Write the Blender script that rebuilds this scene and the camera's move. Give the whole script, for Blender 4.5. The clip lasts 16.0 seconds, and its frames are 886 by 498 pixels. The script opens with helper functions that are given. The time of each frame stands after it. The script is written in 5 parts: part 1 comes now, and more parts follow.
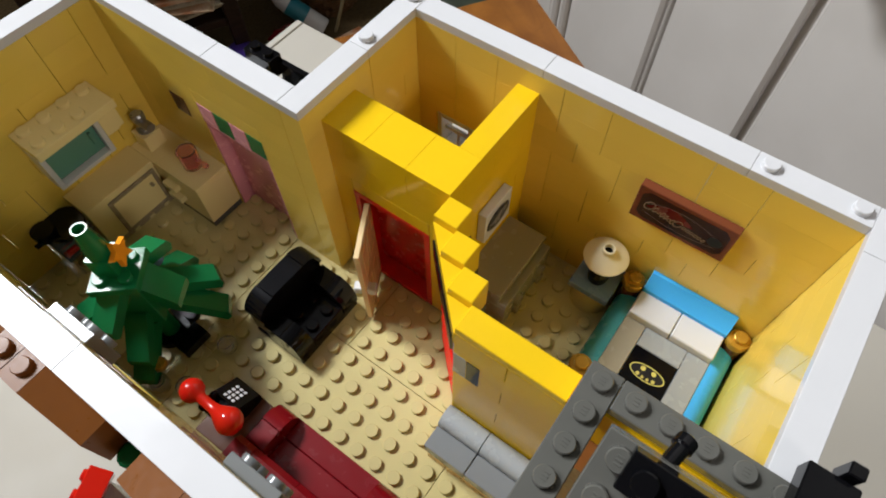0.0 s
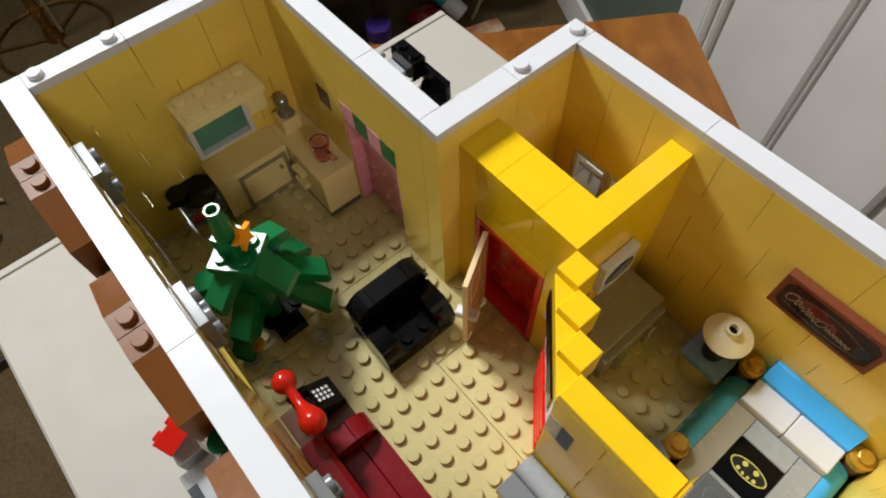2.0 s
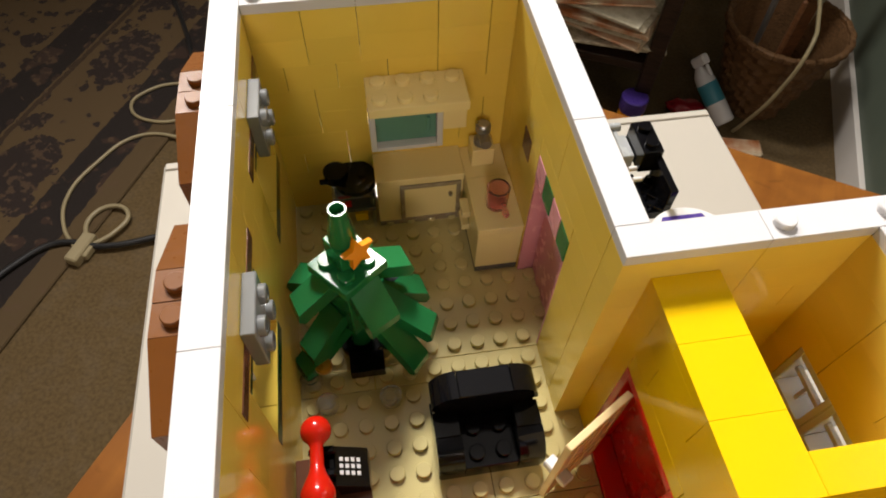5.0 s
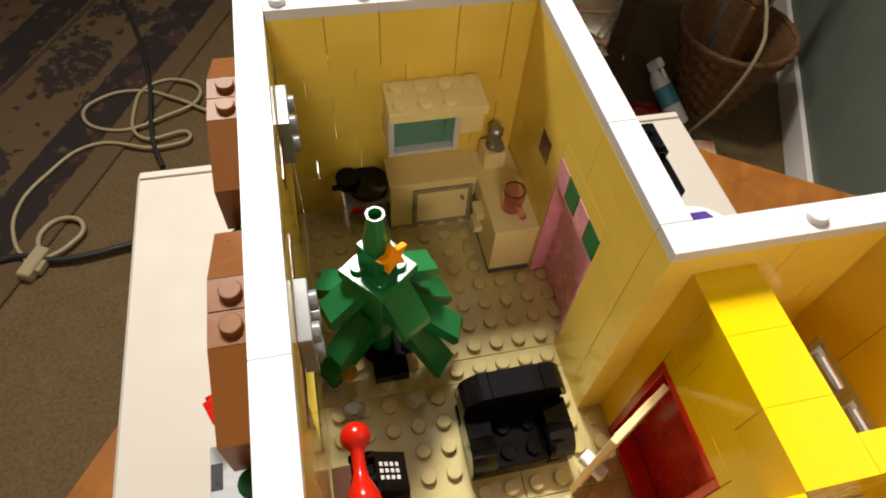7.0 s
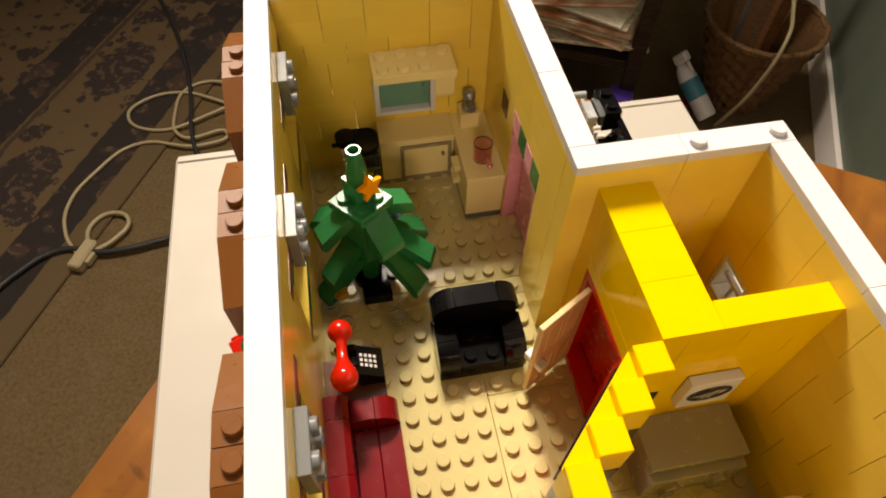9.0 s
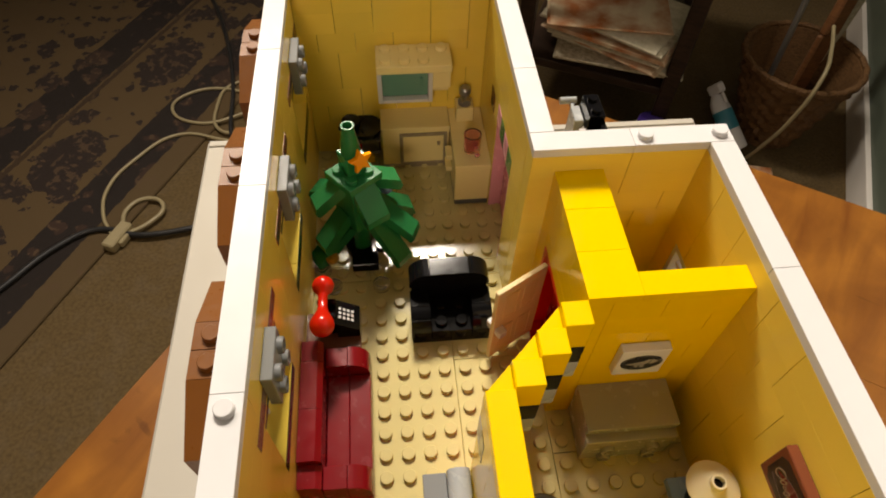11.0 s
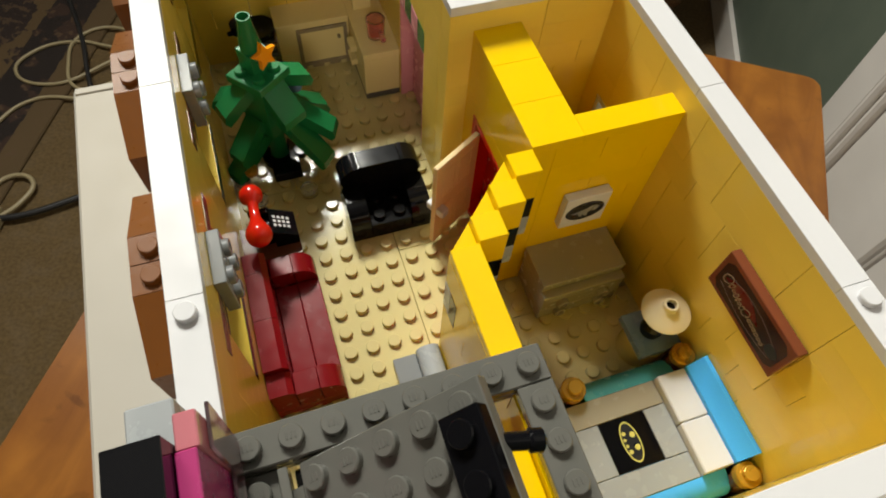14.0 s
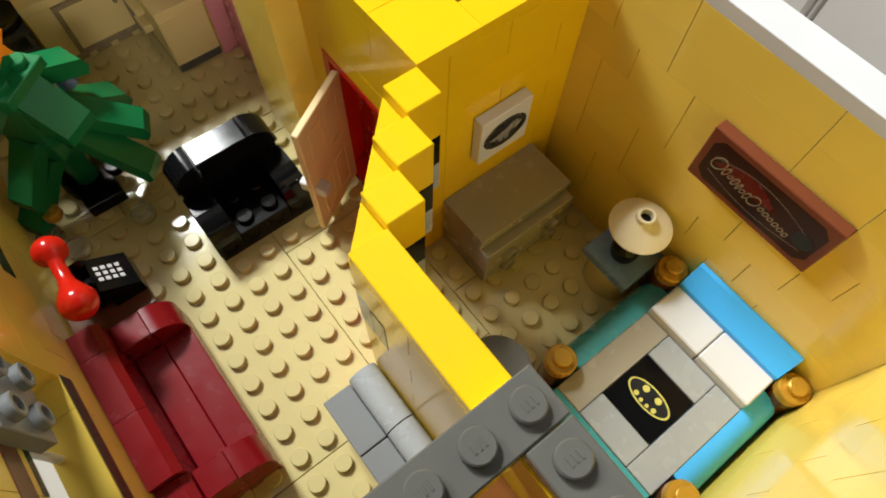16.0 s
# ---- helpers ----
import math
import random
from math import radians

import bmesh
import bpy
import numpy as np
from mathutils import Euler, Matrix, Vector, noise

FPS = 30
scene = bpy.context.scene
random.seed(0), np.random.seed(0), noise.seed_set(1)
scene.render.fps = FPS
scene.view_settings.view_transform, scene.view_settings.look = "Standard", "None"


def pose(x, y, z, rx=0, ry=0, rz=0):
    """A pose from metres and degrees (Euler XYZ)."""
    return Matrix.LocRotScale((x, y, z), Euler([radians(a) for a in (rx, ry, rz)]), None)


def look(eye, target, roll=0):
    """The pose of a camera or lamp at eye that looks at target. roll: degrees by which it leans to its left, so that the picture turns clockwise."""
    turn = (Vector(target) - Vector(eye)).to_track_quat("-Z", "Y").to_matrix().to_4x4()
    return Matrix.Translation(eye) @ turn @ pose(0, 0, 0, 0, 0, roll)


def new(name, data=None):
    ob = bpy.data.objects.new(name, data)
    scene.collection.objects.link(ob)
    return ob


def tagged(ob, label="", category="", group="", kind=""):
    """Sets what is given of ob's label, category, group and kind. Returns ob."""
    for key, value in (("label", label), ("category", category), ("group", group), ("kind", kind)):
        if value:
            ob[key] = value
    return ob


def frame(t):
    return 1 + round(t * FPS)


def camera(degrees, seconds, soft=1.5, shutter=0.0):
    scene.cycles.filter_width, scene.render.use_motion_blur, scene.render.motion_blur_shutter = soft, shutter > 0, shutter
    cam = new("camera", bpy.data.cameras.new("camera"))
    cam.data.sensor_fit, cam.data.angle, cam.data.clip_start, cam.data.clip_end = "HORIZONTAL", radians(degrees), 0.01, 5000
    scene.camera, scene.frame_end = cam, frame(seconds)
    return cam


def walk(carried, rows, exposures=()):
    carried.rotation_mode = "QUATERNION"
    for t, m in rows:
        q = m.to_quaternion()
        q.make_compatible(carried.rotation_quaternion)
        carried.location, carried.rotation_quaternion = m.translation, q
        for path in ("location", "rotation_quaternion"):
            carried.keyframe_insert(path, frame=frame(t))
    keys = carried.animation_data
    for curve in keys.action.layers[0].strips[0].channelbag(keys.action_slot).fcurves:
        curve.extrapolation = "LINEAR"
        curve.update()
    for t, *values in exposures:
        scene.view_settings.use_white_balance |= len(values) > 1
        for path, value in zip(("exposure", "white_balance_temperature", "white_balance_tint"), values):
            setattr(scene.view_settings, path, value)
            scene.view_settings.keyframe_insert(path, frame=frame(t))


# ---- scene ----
EXPOSURES = [(0.0, -0.62, 6500, 20), (3.5, -0.52, 6900, 21), (5.0, -0.26, 7400, 24), (8.0, -0.08, 7700, 25), (9.0, -0.14, 8800, 27), (9.5, -0.24, 8900, 27), (12.5, -0.45, 7900, 19), (14.5, -0.53, 7200, 16), (16.0, -0.34, 6800, 17)]
cam = camera(71.00, 16.0, soft=1.9)
ROWS = [
    (0.0, -0.07544, -0.10655, 0.22098, 30.95, 0.20, -54.12),
    (0.5, -0.07289, -0.09464, 0.21384, 29.17, 0.10, -48.87),
    (1.0, -0.07499, -0.08767, 0.21861, 29.78, 1.21, -48.38),
    (1.5, -0.07610, -0.08783, 0.21500, 30.15, 1.42, -45.43),
    (2.0, -0.06975, -0.09068, 0.22299, 30.31, 1.61, -40.30),
    (2.5, -0.05751, -0.09372, 0.22961, 30.79, 2.06, -31.42),
    (3.0, -0.06729, -0.10074, 0.22347, 31.62, 2.46, -32.39),
    (3.5, -0.07021, -0.08628, 0.21061, 31.28, -0.57, -27.94),
    (4.0, -0.04801, -0.06593, 0.19798, 31.58, -2.64, -16.34),
    (4.5, -0.04671, -0.06234, 0.19446, 33.92, -1.92, -11.39),
    (5.0, -0.04928, -0.06282, 0.19390, 34.41, -0.96, -8.85),
    (5.2, -0.04667, -0.06486, 0.19442, 35.17, -0.00, -8.76),
    (7.3, -0.07065, -0.05802, 0.19431, 34.63, -3.18, -13.35),
    (7.5, -0.06337, -0.05614, 0.20193, 34.22, -2.77, -13.87),
    (8.0, -0.05777, -0.06166, 0.21184, 34.86, -2.23, -13.66),
    (8.5, -0.05787, -0.08655, 0.20658, 35.48, -2.09, -10.65),
    (9.0, -0.05717, -0.10460, 0.21330, 35.06, -0.51, -10.46),
    (9.5, -0.05839, -0.12568, 0.22142, 35.16, -1.45, -11.53),
    (9.7, -0.04998, -0.12334, 0.22028, 35.22, -2.05, -10.39),
    (11.8, -0.04237, -0.15408, 0.23636, 36.84, -0.28, -4.14),
    (12.0, -0.04235, -0.16179, 0.24521, 36.78, -0.78, -4.09),
    (12.5, -0.03891, -0.17926, 0.24844, 35.79, -1.55, -8.34),
    (13.0, -0.04572, -0.17031, 0.23695, 33.06, -1.32, -13.81),
    (13.5, -0.05069, -0.15440, 0.22558, 31.16, -1.97, -16.42),
    (14.0, -0.05528, -0.14168, 0.21116, 30.13, -2.79, -18.20),
    (14.5, -0.05606, -0.12878, 0.19792, 30.25, -3.12, -22.11),
    (15.0, -0.05582, -0.12487, 0.18591, 29.31, -2.53, -27.93),
    (15.5, -0.04616, -0.12635, 0.17805, 27.22, -2.87, -30.16),
    (16.0, -0.03941, -0.11300, 0.16824, 25.85, -1.35, -38.08),
]
walk(cam, [(t, pose(x, y, z, rx, ry, rz)) for t, x, y, z, rx, ry, rz in ROWS], EXPOSURES)

# ---- light: added, unseen area lamps north and south of the table; the closed room gives the rest back ----
world = bpy.data.worlds.new("world")
scene.world = world
world.use_nodes = True
world.node_tree.nodes["Background"].inputs["Color"].default_value = (0.75, 0.85, 1.0, 1)
world.node_tree.nodes["Background"].inputs["Strength"].default_value = 0.3


def added_lamp(name, eye, target, w, h, watts, color):
    """An unseen area lamp added inside the closed room; no opening is built for it."""
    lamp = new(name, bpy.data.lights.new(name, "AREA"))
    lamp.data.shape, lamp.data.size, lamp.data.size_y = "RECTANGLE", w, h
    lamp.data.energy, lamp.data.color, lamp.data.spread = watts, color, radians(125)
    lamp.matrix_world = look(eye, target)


# first two follow the shadow directions; the last two are added fill
added_lamp("rooflight_main", (-0.03, 1.36, 1.60), (0, -0.02, 0), 0.36, 0.36, 34, (0.90, 1.0, 0.98))
added_lamp("rooflight_west", (-0.80, 1.70, 1.55), (0, -0.05, 0), 0.5, 0.4, 17, (0.92, 1.0, 0.98))
added_lamp("rooflight_wide", (-0.11, 0.78, 1.70), (-0.11, 0.775, 0), 1.45, 1.15, 1.2, (0.91, 1.0, 0.99))
added_lamp("window_light_south", (-0.18, -1.95, 1.20), (-0.03, 0.04, 0), 0.8, 0.5, 13, (1.0, 0.94, 0.84))

# ---- materials ----
U = 0.008


def mat(name, color, rough=0.25, var=0.04, bump=0.004, metal=0.0, trans=0.0, scale=400.0, spec=0.5):
    """Moulded plastic: slight colour drift from piece to piece, faint scuffs in gloss and relief."""
    m = bpy.data.materials.new(name)
    m.use_nodes = True
    nt = m.node_tree
    b = nt.nodes["Principled BSDF"]
    info = nt.nodes.new("ShaderNodeObjectInfo")
    tex = nt.nodes.new("ShaderNodeTexCoord")
    n1 = nt.nodes.new("ShaderNodeTexNoise")
    n1.inputs["Scale"].default_value = scale * 0.25
    n1.inputs["Detail"].default_value = 3
    n2 = nt.nodes.new("ShaderNodeTexNoise")
    n2.inputs["Scale"].default_value = scale * 0.6
    n2.inputs["Detail"].default_value = 4
    for n in (n1, n2):
        nt.links.new(tex.outputs["Object"], n.inputs["Vector"])
    add = nt.nodes.new("ShaderNodeMath")
    add.operation = "ADD"
    nt.links.new(info.outputs["Random"], add.inputs[0])
    nt.links.new(n1.outputs["Fac"], add.inputs[1])
    rng = nt.nodes.new("ShaderNodeMapRange")
    rng.inputs["From Min"].default_value, rng.inputs["From Max"].default_value = 0.2, 1.8
    rng.inputs["To Min"].default_value, rng.inputs["To Max"].default_value = 1 - var, 1 + var
    nt.links.new(add.outputs[0], rng.inputs["Value"])
    hsv = nt.nodes.new("ShaderNodeHueSaturation")
    hsv.inputs["Color"].default_value = (*color, 1)
    nt.links.new(rng.outputs[0], hsv.inputs["Value"])
    nt.links.new(hsv.outputs["Color"], b.inputs["Base Color"])
    r2 = nt.nodes.new("ShaderNodeMapRange")
    r2.inputs["From Min"].default_value, r2.inputs["From Max"].default_value = 0.3, 0.75
    r2.inputs["To Min"].default_value, r2.inputs["To Max"].default_value = rough * 0.85, rough * 1.25
    nt.links.new(n2.outputs["Fac"], r2.inputs["Value"])
    nt.links.new(r2.outputs[0], b.inputs["Roughness"])
    bp = nt.nodes.new("ShaderNodeBump")
    bp.inputs["Strength"].default_value = 1.0
    bp.inputs["Distance"].default_value = bump * 0.001
    nt.links.new(n1.outputs["Fac"], bp.inputs["Height"])
    nt.links.new(bp.outputs[0], b.inputs["Normal"])
    b.inputs["Metallic"].default_value = metal
    b.inputs["Transmission Weight"].default_value = trans
    b.inputs["IOR"].default_value = 1.5
    b.inputs["Specular IOR Level"].default_value = spec
    return m


TAN = mat("tan_plastic", (0.605, 0.512, 0.24), 0.13, 0.04)
WALL = mat("light_yellow_plastic", (0.84, 0.60, 0.105), 0.12, 0.05)
WHITE = mat("white_plastic", (0.63, 0.63, 0.645), 0.22, 0.03)
YELLOW = mat("yellow_plastic", (0.82, 0.515, 0.008), 0.14, 0.03, spec=0.38)
GREEN = mat("green_plastic", (0.004, 0.16, 0.05), 0.17, 0.06, spec=0.3)
BLACK = mat("black_plastic", (0.004, 0.004, 0.005), 0.11, 0.1, spec=0.22)
REDBROWN = mat("dark_red_plastic", (0.20, 0.005, 0.009), 0.24, 0.06, spec=0.35)
RED = mat("red_plastic", (0.62, 0.015, 0.006), 0.18, 0.04)
BROWN = mat("reddish_brown_plastic", (0.13, 0.045, 0.022), 0.22, 0.08)
BROWNROUGH = mat("sanded_brown_plastic", (0.17, 0.058, 0.013), 0.32, 0.12, 0.02, spec=0.25, scale=900)
MIDGREY = mat("mid_grey_plastic", (0.20, 0.21, 0.215), 0.22, 0.05)
DGREY = mat("dark_bluish_grey_plastic", (0.112, 0.110, 0.098), 0.2, 0.06, spec=0.45)
LGREY = mat("light_bluish_grey_plastic", (0.33, 0.35, 0.36), 0.25, 0.05)
AZURE = mat("azure_plastic", (0.05, 0.44, 1.0), 0.3, 0.04, spec=0.25)
SBLUE = mat("sand_blue_plastic", (0.15, 0.25, 0.48), 0.25, 0.05)
PINK = mat("pink_plastic", (0.78, 0.33, 0.40), 0.25, 0.04)
MAGENTA = mat("magenta_plastic", (0.38, 0.03, 0.14), 0.25, 0.04)
ORANGE = mat("bright_orange_plastic", (0.85, 0.30, 0.01), 0.2, 0.04)
DTAN = mat("dark_tan_plastic", (0.30, 0.24, 0.15), 0.25, 0.05)
GOLD = mat("pearl_gold_plastic", (0.50, 0.27, 0.03), 0.28, 0.05, metal=0.35)
SILVER = mat("flat_silver_plastic", (0.30, 0.30, 0.29), 0.3, 0.05, metal=0.7)


# ---- geometry helpers: all sizes in studs, U metres each ----
def box_bm(x0, y0, z0, x1, y1, z1, bev=0.035, bm=None):
    """A box with small chamfered edges, added to bm or to a fresh bmesh."""
    out = bm or bmesh.new()
    b = min(bev, 0.4 * min(x1 - x0, y1 - y0, z1 - z0))
    vs = {}
    for ix, X, sx in ((0, x0, 1), (1, x1, -1)):
        for iy, Y, sy in ((0, y0, 1), (1, y1, -1)):
            for iz, Z, sz in ((0, z0, 1), (1, z1, -1)):
                for a, d in enumerate(((0, b, b), (b, 0, b), (b, b, 0))):
                    vs[ix, iy, iz, a] = out.verts.new(((X + sx * d[0]) * U, (Y + sy * d[1]) * U, (Z + sz * d[2]) * U))
    f = out.faces.new
    for i in (0, 1):
        q = [vs[i, j, k, 0] for j, k in ((0, 0), (1, 0), (1, 1), (0, 1))]
        f(q if i else q[::-1])
        q = [vs[j, i, k, 1] for j, k in ((0, 0), (1, 0), (1, 1), (0, 1))]
        f(q[::-1] if i else q)
        q = [vs[j, k, i, 2] for j, k in ((0, 0), (1, 0), (1, 1), (0, 1))]
        f(q if i else q[::-1])
    for i in (0, 1):
        for j in (0, 1):
            f([vs[0, i, j, 1], vs[1, i, j, 1], vs[1, i, j, 2], vs[0, i, j, 2]])
            f([vs[i, 0, j, 0], vs[i, 1, j, 0], vs[i, 1, j, 2], vs[i, 0, j, 2]])
            f([vs[i, j, 0, 0], vs[i, j, 1, 0], vs[i, j, 1, 1], vs[i, j, 0, 1]])
            for k in (0, 1):
                f([vs[i, j, k, 0], vs[i, j, k, 1], vs[i, j, k, 2]])
    if bm is None:
        bmesh.ops.recalc_face_normals(out, faces=out.faces)
    return out


def lathe_bm(profile, n=20, bm=None, at=(0, 0, 0), axis="z"):
    """A turned solid: rows of (radius, height), closed at the ends where the radius is above nought."""
    out = bm or bmesh.new()
    rings = []
    for r, h in profile:
        ring = []
        for i in range(n):
            a = 2 * math.pi * i / n
            p = (r * math.cos(a), r * math.sin(a), h)
            if axis == "x":
                p = (p[2], p[0], p[1])
            elif axis == "y":
                p = (p[1], p[2], p[0])
            ring.append(out.verts.new([(c + d) * U for c, d in zip(p, at)]))
        rings.append(ring)
    for a, b in zip(rings, rings[1:]):
        for i in range(n):
            out.faces.new((a[i], a[(i + 1) % n], b[(i + 1) % n], b[i]))
    out.faces.new(rings[0][::-1])
    out.faces.new(rings[-1])
    return out


def stud_bm(x, y, z, bm, axis="z", n=16):
    """One moulded stud with a softened rim."""
    return lathe_bm([(0.3, -0.02), (0.3, 0.17), (0.27, 0.205)], n, bm, (x, y, z), axis)


def prism_bm(pts, y0, y1, bm=None, axis="y"):
    """An outline of (u, v) points drawn out from y0 to y1 along an axis."""
    out = bm or bmesh.new()

    def put(u, v, w):
        p = {"y": (u, w, v), "x": (w, u, v), "z": (u, v, w)}[axis]
        return out.verts.new([c * U for c in p])

    a = [put(u, v, y0) for u, v in pts]
    b = [put(u, v, y1) for u, v in pts]
    out.faces.new(a)
    out.faces.new(b[::-1])
    for i in range(len(pts)):
        j = (i + 1) % len(pts)
        out.faces.new((a[i], b[i], b[j], a[j]))
    if bm is None:
        bmesh.ops.recalc_face_normals(out, faces=out.faces)
    return out


def mesh_of(name, bm, material, smooth=True):
    me = bpy.data.meshes.new(name)
    bmesh.ops.recalc_face_normals(bm, faces=bm.faces)
    bm.to_mesh(me)
    bm.free()
    me.materials.append(material)
    if smooth:
        me.shade_smooth()
        me.set_sharp_from_angle(angle=radians(32))
    return me


def part(name, bm, material, parent=None, label="", kind=""):
    """One mesh object under a thing or a part."""
    ob = new(name, mesh_of(name, bm, material))
    ob.parent = parent
    return tagged(ob, label, kind=kind)


def thing(name, label, category, at=(0, 0, 0), turn=0, group="", kind=""):
    """An empty at a thing's base, that its parts hang on."""
    ob = new(name)
    ob.empty_display_size = 0.01
    ob.matrix_world = Matrix.Translation(Vector(at) * U) @ pose(0, 0, 0, 0, 0, turn)
    return tagged(ob, label, category, group, kind)


shared = {}


def piece(name, key, build, material, parent, at, turn=0):
    """A small piece on a shared mesh."""
    k = (key, material.name)
    if k not in shared:
        shared[k] = mesh_of(name, build(), material)
    ob = new(name, shared[k])
    ob.parent = parent
    ob.location = Vector(at) * U
    if turn:
        ob.rotation_euler = (0, 0, radians(turn))
    return ob

# ---- the house: floor of tan plates ----
G = 0.012
floor = tagged(new("floor"), "tan studded toy-brick floor of several plates", "floor", kind="structure")


def plate_bm(w, d, h=0.4, studs=True, skip=()):
    bm = box_bm(G, G, -h, w - G, d - G, 0, 0.02)
    if studs:
        for i in range(w):
            for j in range(d):
                if (i, j) not in skip:
                    stud_bm(i + 0.5, j + 0.5, 0, bm)
    return bm


for x, y, w, d in ((-11, 3, 12, 10), (-11, 2, 4, 1), (-7, 2, 8, 1), (-11, -10, 8, 12), (-11, -19, 8, 9), (-3, -3, 4, 5), (-3, -10, 4, 7), (-3, -19, 4, 9), (1, -8, 7, 9), (1, -19, 7, 11)):
    piece("plate", ("plate", w, d), lambda w=w, d=d: plate_bm(w, d), TAN, floor, (x, y, 0))


# ---- walls of single bricks, one stud thick, nine courses ----
def brick_bm(n, joint=0.010):
    return box_bm(joint, 0.003, 0.0005, n - joint, 0.997, 1.1995, 0.004)


def course(parent, x, y, z, length, along, shift, material, lengths=(4, 4, 3, 4, 2, 4), joint=0.010):
    """Bricks laid end to end along x or y from (x, y)."""
    at, i = 0, shift
    while at < length:
        n = min(lengths[i % len(lengths)], length - at)
        if at == 0 and shift % 2:
            n = min(2, length)
        piece("brick", ("brick", n, joint), lambda n=n: brick_bm(n, joint), material, parent,
              (x + at, y, z) if along == "x" else (x + 1, y + at, z), 0 if along == "x" else 90)
        at += n
        i += 1


def wall(name, x, y, length, along, material=WALL, courses=9, label="light yellow wall of glossy toy bricks", hole=None, lengths=(4, 4, 3, 4, 2, 4), joint=0.010):
    """hole: (from, to, first course, last course) along the wall."""
    w = tagged(new(name), label, "wall", kind="structure")
    for c in range(courses):
        cuts = [(0, length)]
        for h0, h1, c0, c1 in hole or ():
            if c0 <= c <= c1:
                cuts = [s for a, b in cuts for s in ((a, min(b, h0)), (max(a, h1), b)) if s[0] < s[1]]
        for a, b in cuts:
            course(w, x + (a if along == "x" else 0), y + (a if along == "y" else 0), 1.2 * c, b - a, along, (c * 2 + 1) % 5 if c % 2 else c % 4 * 2, material, lengths, joint)
    return w


wall_west = wall("wall_west", -11, -13, 26, "y", hole=[(4, 8, 4, 6), (12, 16, 4, 6), (20, 24, 4, 6)])
wall("wall_north_kitchen", -10, 12, 10, "x", lengths=(2, 2, 3, 2, 1, 2, 2), joint=0.014)
wall_kitchen_east = wall("wall_kitchen_east", 0, 1, 12, "y", hole=[(2, 6, 0, 6), (7, 8, 5, 5)])
wall_north = wall("wall_north", 0, 0, 7, "x")
wall_east = wall("wall_east", 7, -18, 19, "y", hole=[(13, 17, 3, 4)], lengths=(3, 2, 4, 2, 3, 2), joint=0.010)
wall_south = wall("wall_south", -2, -19, 10, "x")


def trim_run(trim, x, y, lengths, along):
    """White tiles end to end on the wall's top."""
    at = 0
    for n in lengths:
        piece("tile", ("trim", n), lambda n=n: box_bm(0.006, 0.005, 0, n - 0.006, 0.995, 0.4, 0.016), WHITE, trim,
              (x + at, y, 10.8) if along == "x" else (x + 1, y + at, 10.8), 0 if along == "x" else 90)
        at += n


trim = tagged(new("trim"), "smooth white tiles capping the toy house walls", "wall cap", kind="structure")
trim_run(trim, -11, -13, (4, 8, 8, 6), "y")
trim_run(trim, -10, 12, (4, 6), "x")
trim_run(trim, 0, 1, (4, 8), "y")
trim_run(trim, 0, 0, (4, 4), "x")
trim_run(trim, 7, -18, (4, 8, 6), "y")
trim_run(trim, -2, -19, (8, 2), "x")
for x, y in ((4.5, 0.5), (7.5, 0.5), (7.5, -14.5), (7.5, -17.5), (-10.5, -9.5), (-9.5, 12.5), (-6.5, 12.5)):
    piece("stud", "trimstud", lambda: stud_bm(0, 0, 0, bmesh.new()), WHITE, trim, (x, y, 11.2))

# ---- yellow closet and the stepped partition ----
wall_closet = tagged(new("wall_closet"), "bright yellow closet wall of glossy toy bricks", "wall", kind="structure")
for c in range(8):
    z = 1.2 * c
    if c < 6:
        course(wall_closet, 1, -1, z, 1, "y", 0, YELLOW)
        course(wall_closet, 1, -6, z, 1, "y", 0, YELLOW)
    else:
        course(wall_closet, 1, -6, z, 6, "y", c % 2, YELLOW)
    course(wall_closet, 2, -6, z, 5, "x", c % 2, YELLOW)
for y in (-2, -4, -6):
    piece("tile", "tile22", lambda: box_bm(0.003, 0.003, 0, 1.997, 1.997, 0.4, 0.008), YELLOW, wall_closet, (1, y, 9.6))
piece("tile", "tile41", lambda: box_bm(0.003, 0.003, 0, 3.997, 0.997, 0.4, 0.01), YELLOW, wall_closet, (3, -6, 9.6))

wall_steps = tagged(new("wall_partition"), "yellow stepped partition of toy bricks over a slanted doorway", "wall", kind="structure")
for i in range(3):
    x, y = 0 - i, -7 - i
    for z0, z1, m in ((8.4, 10.0, YELLOW), (7.2, 8.4, BLACK), (6.0, 7.2, LGREY)):
        piece("brick", ("col", z0), lambda z0=z0, z1=z1: box_bm(G, G, 0.006, 1 - G, 1 - G, z1 - z0 - 0.006, 0.03), m, wall_steps, (x, y, z0))
for c in range(8):
    course(wall_steps, -3, -13, 1.2 * c, 4, "y", c % 2, YELLOW)
piece("tile", "tile14", lambda: box_bm(G, G, 0, 1 - G, 4 - G, 0.4, 0.03), YELLOW, wall_steps, (-3, -13, 9.6))


for i in range(3):
    piece("wedge_plate", "wedge", lambda: prism_bm([(-1, 0), (0, 0), (0, 1)], 0.02, 0.8, axis="z"), YELLOW, wall_steps, (-i, -7 - i, 8.8))
for y, m in ((-10.08, BLACK), (-9.53, LGREY)):
    piece("tile", ("half", m.name), lambda: box_bm(-0.012, 0, 0, 0.03, 0.53, 1.68, 0.01), m, wall_steps, (-3, y, 6.3))

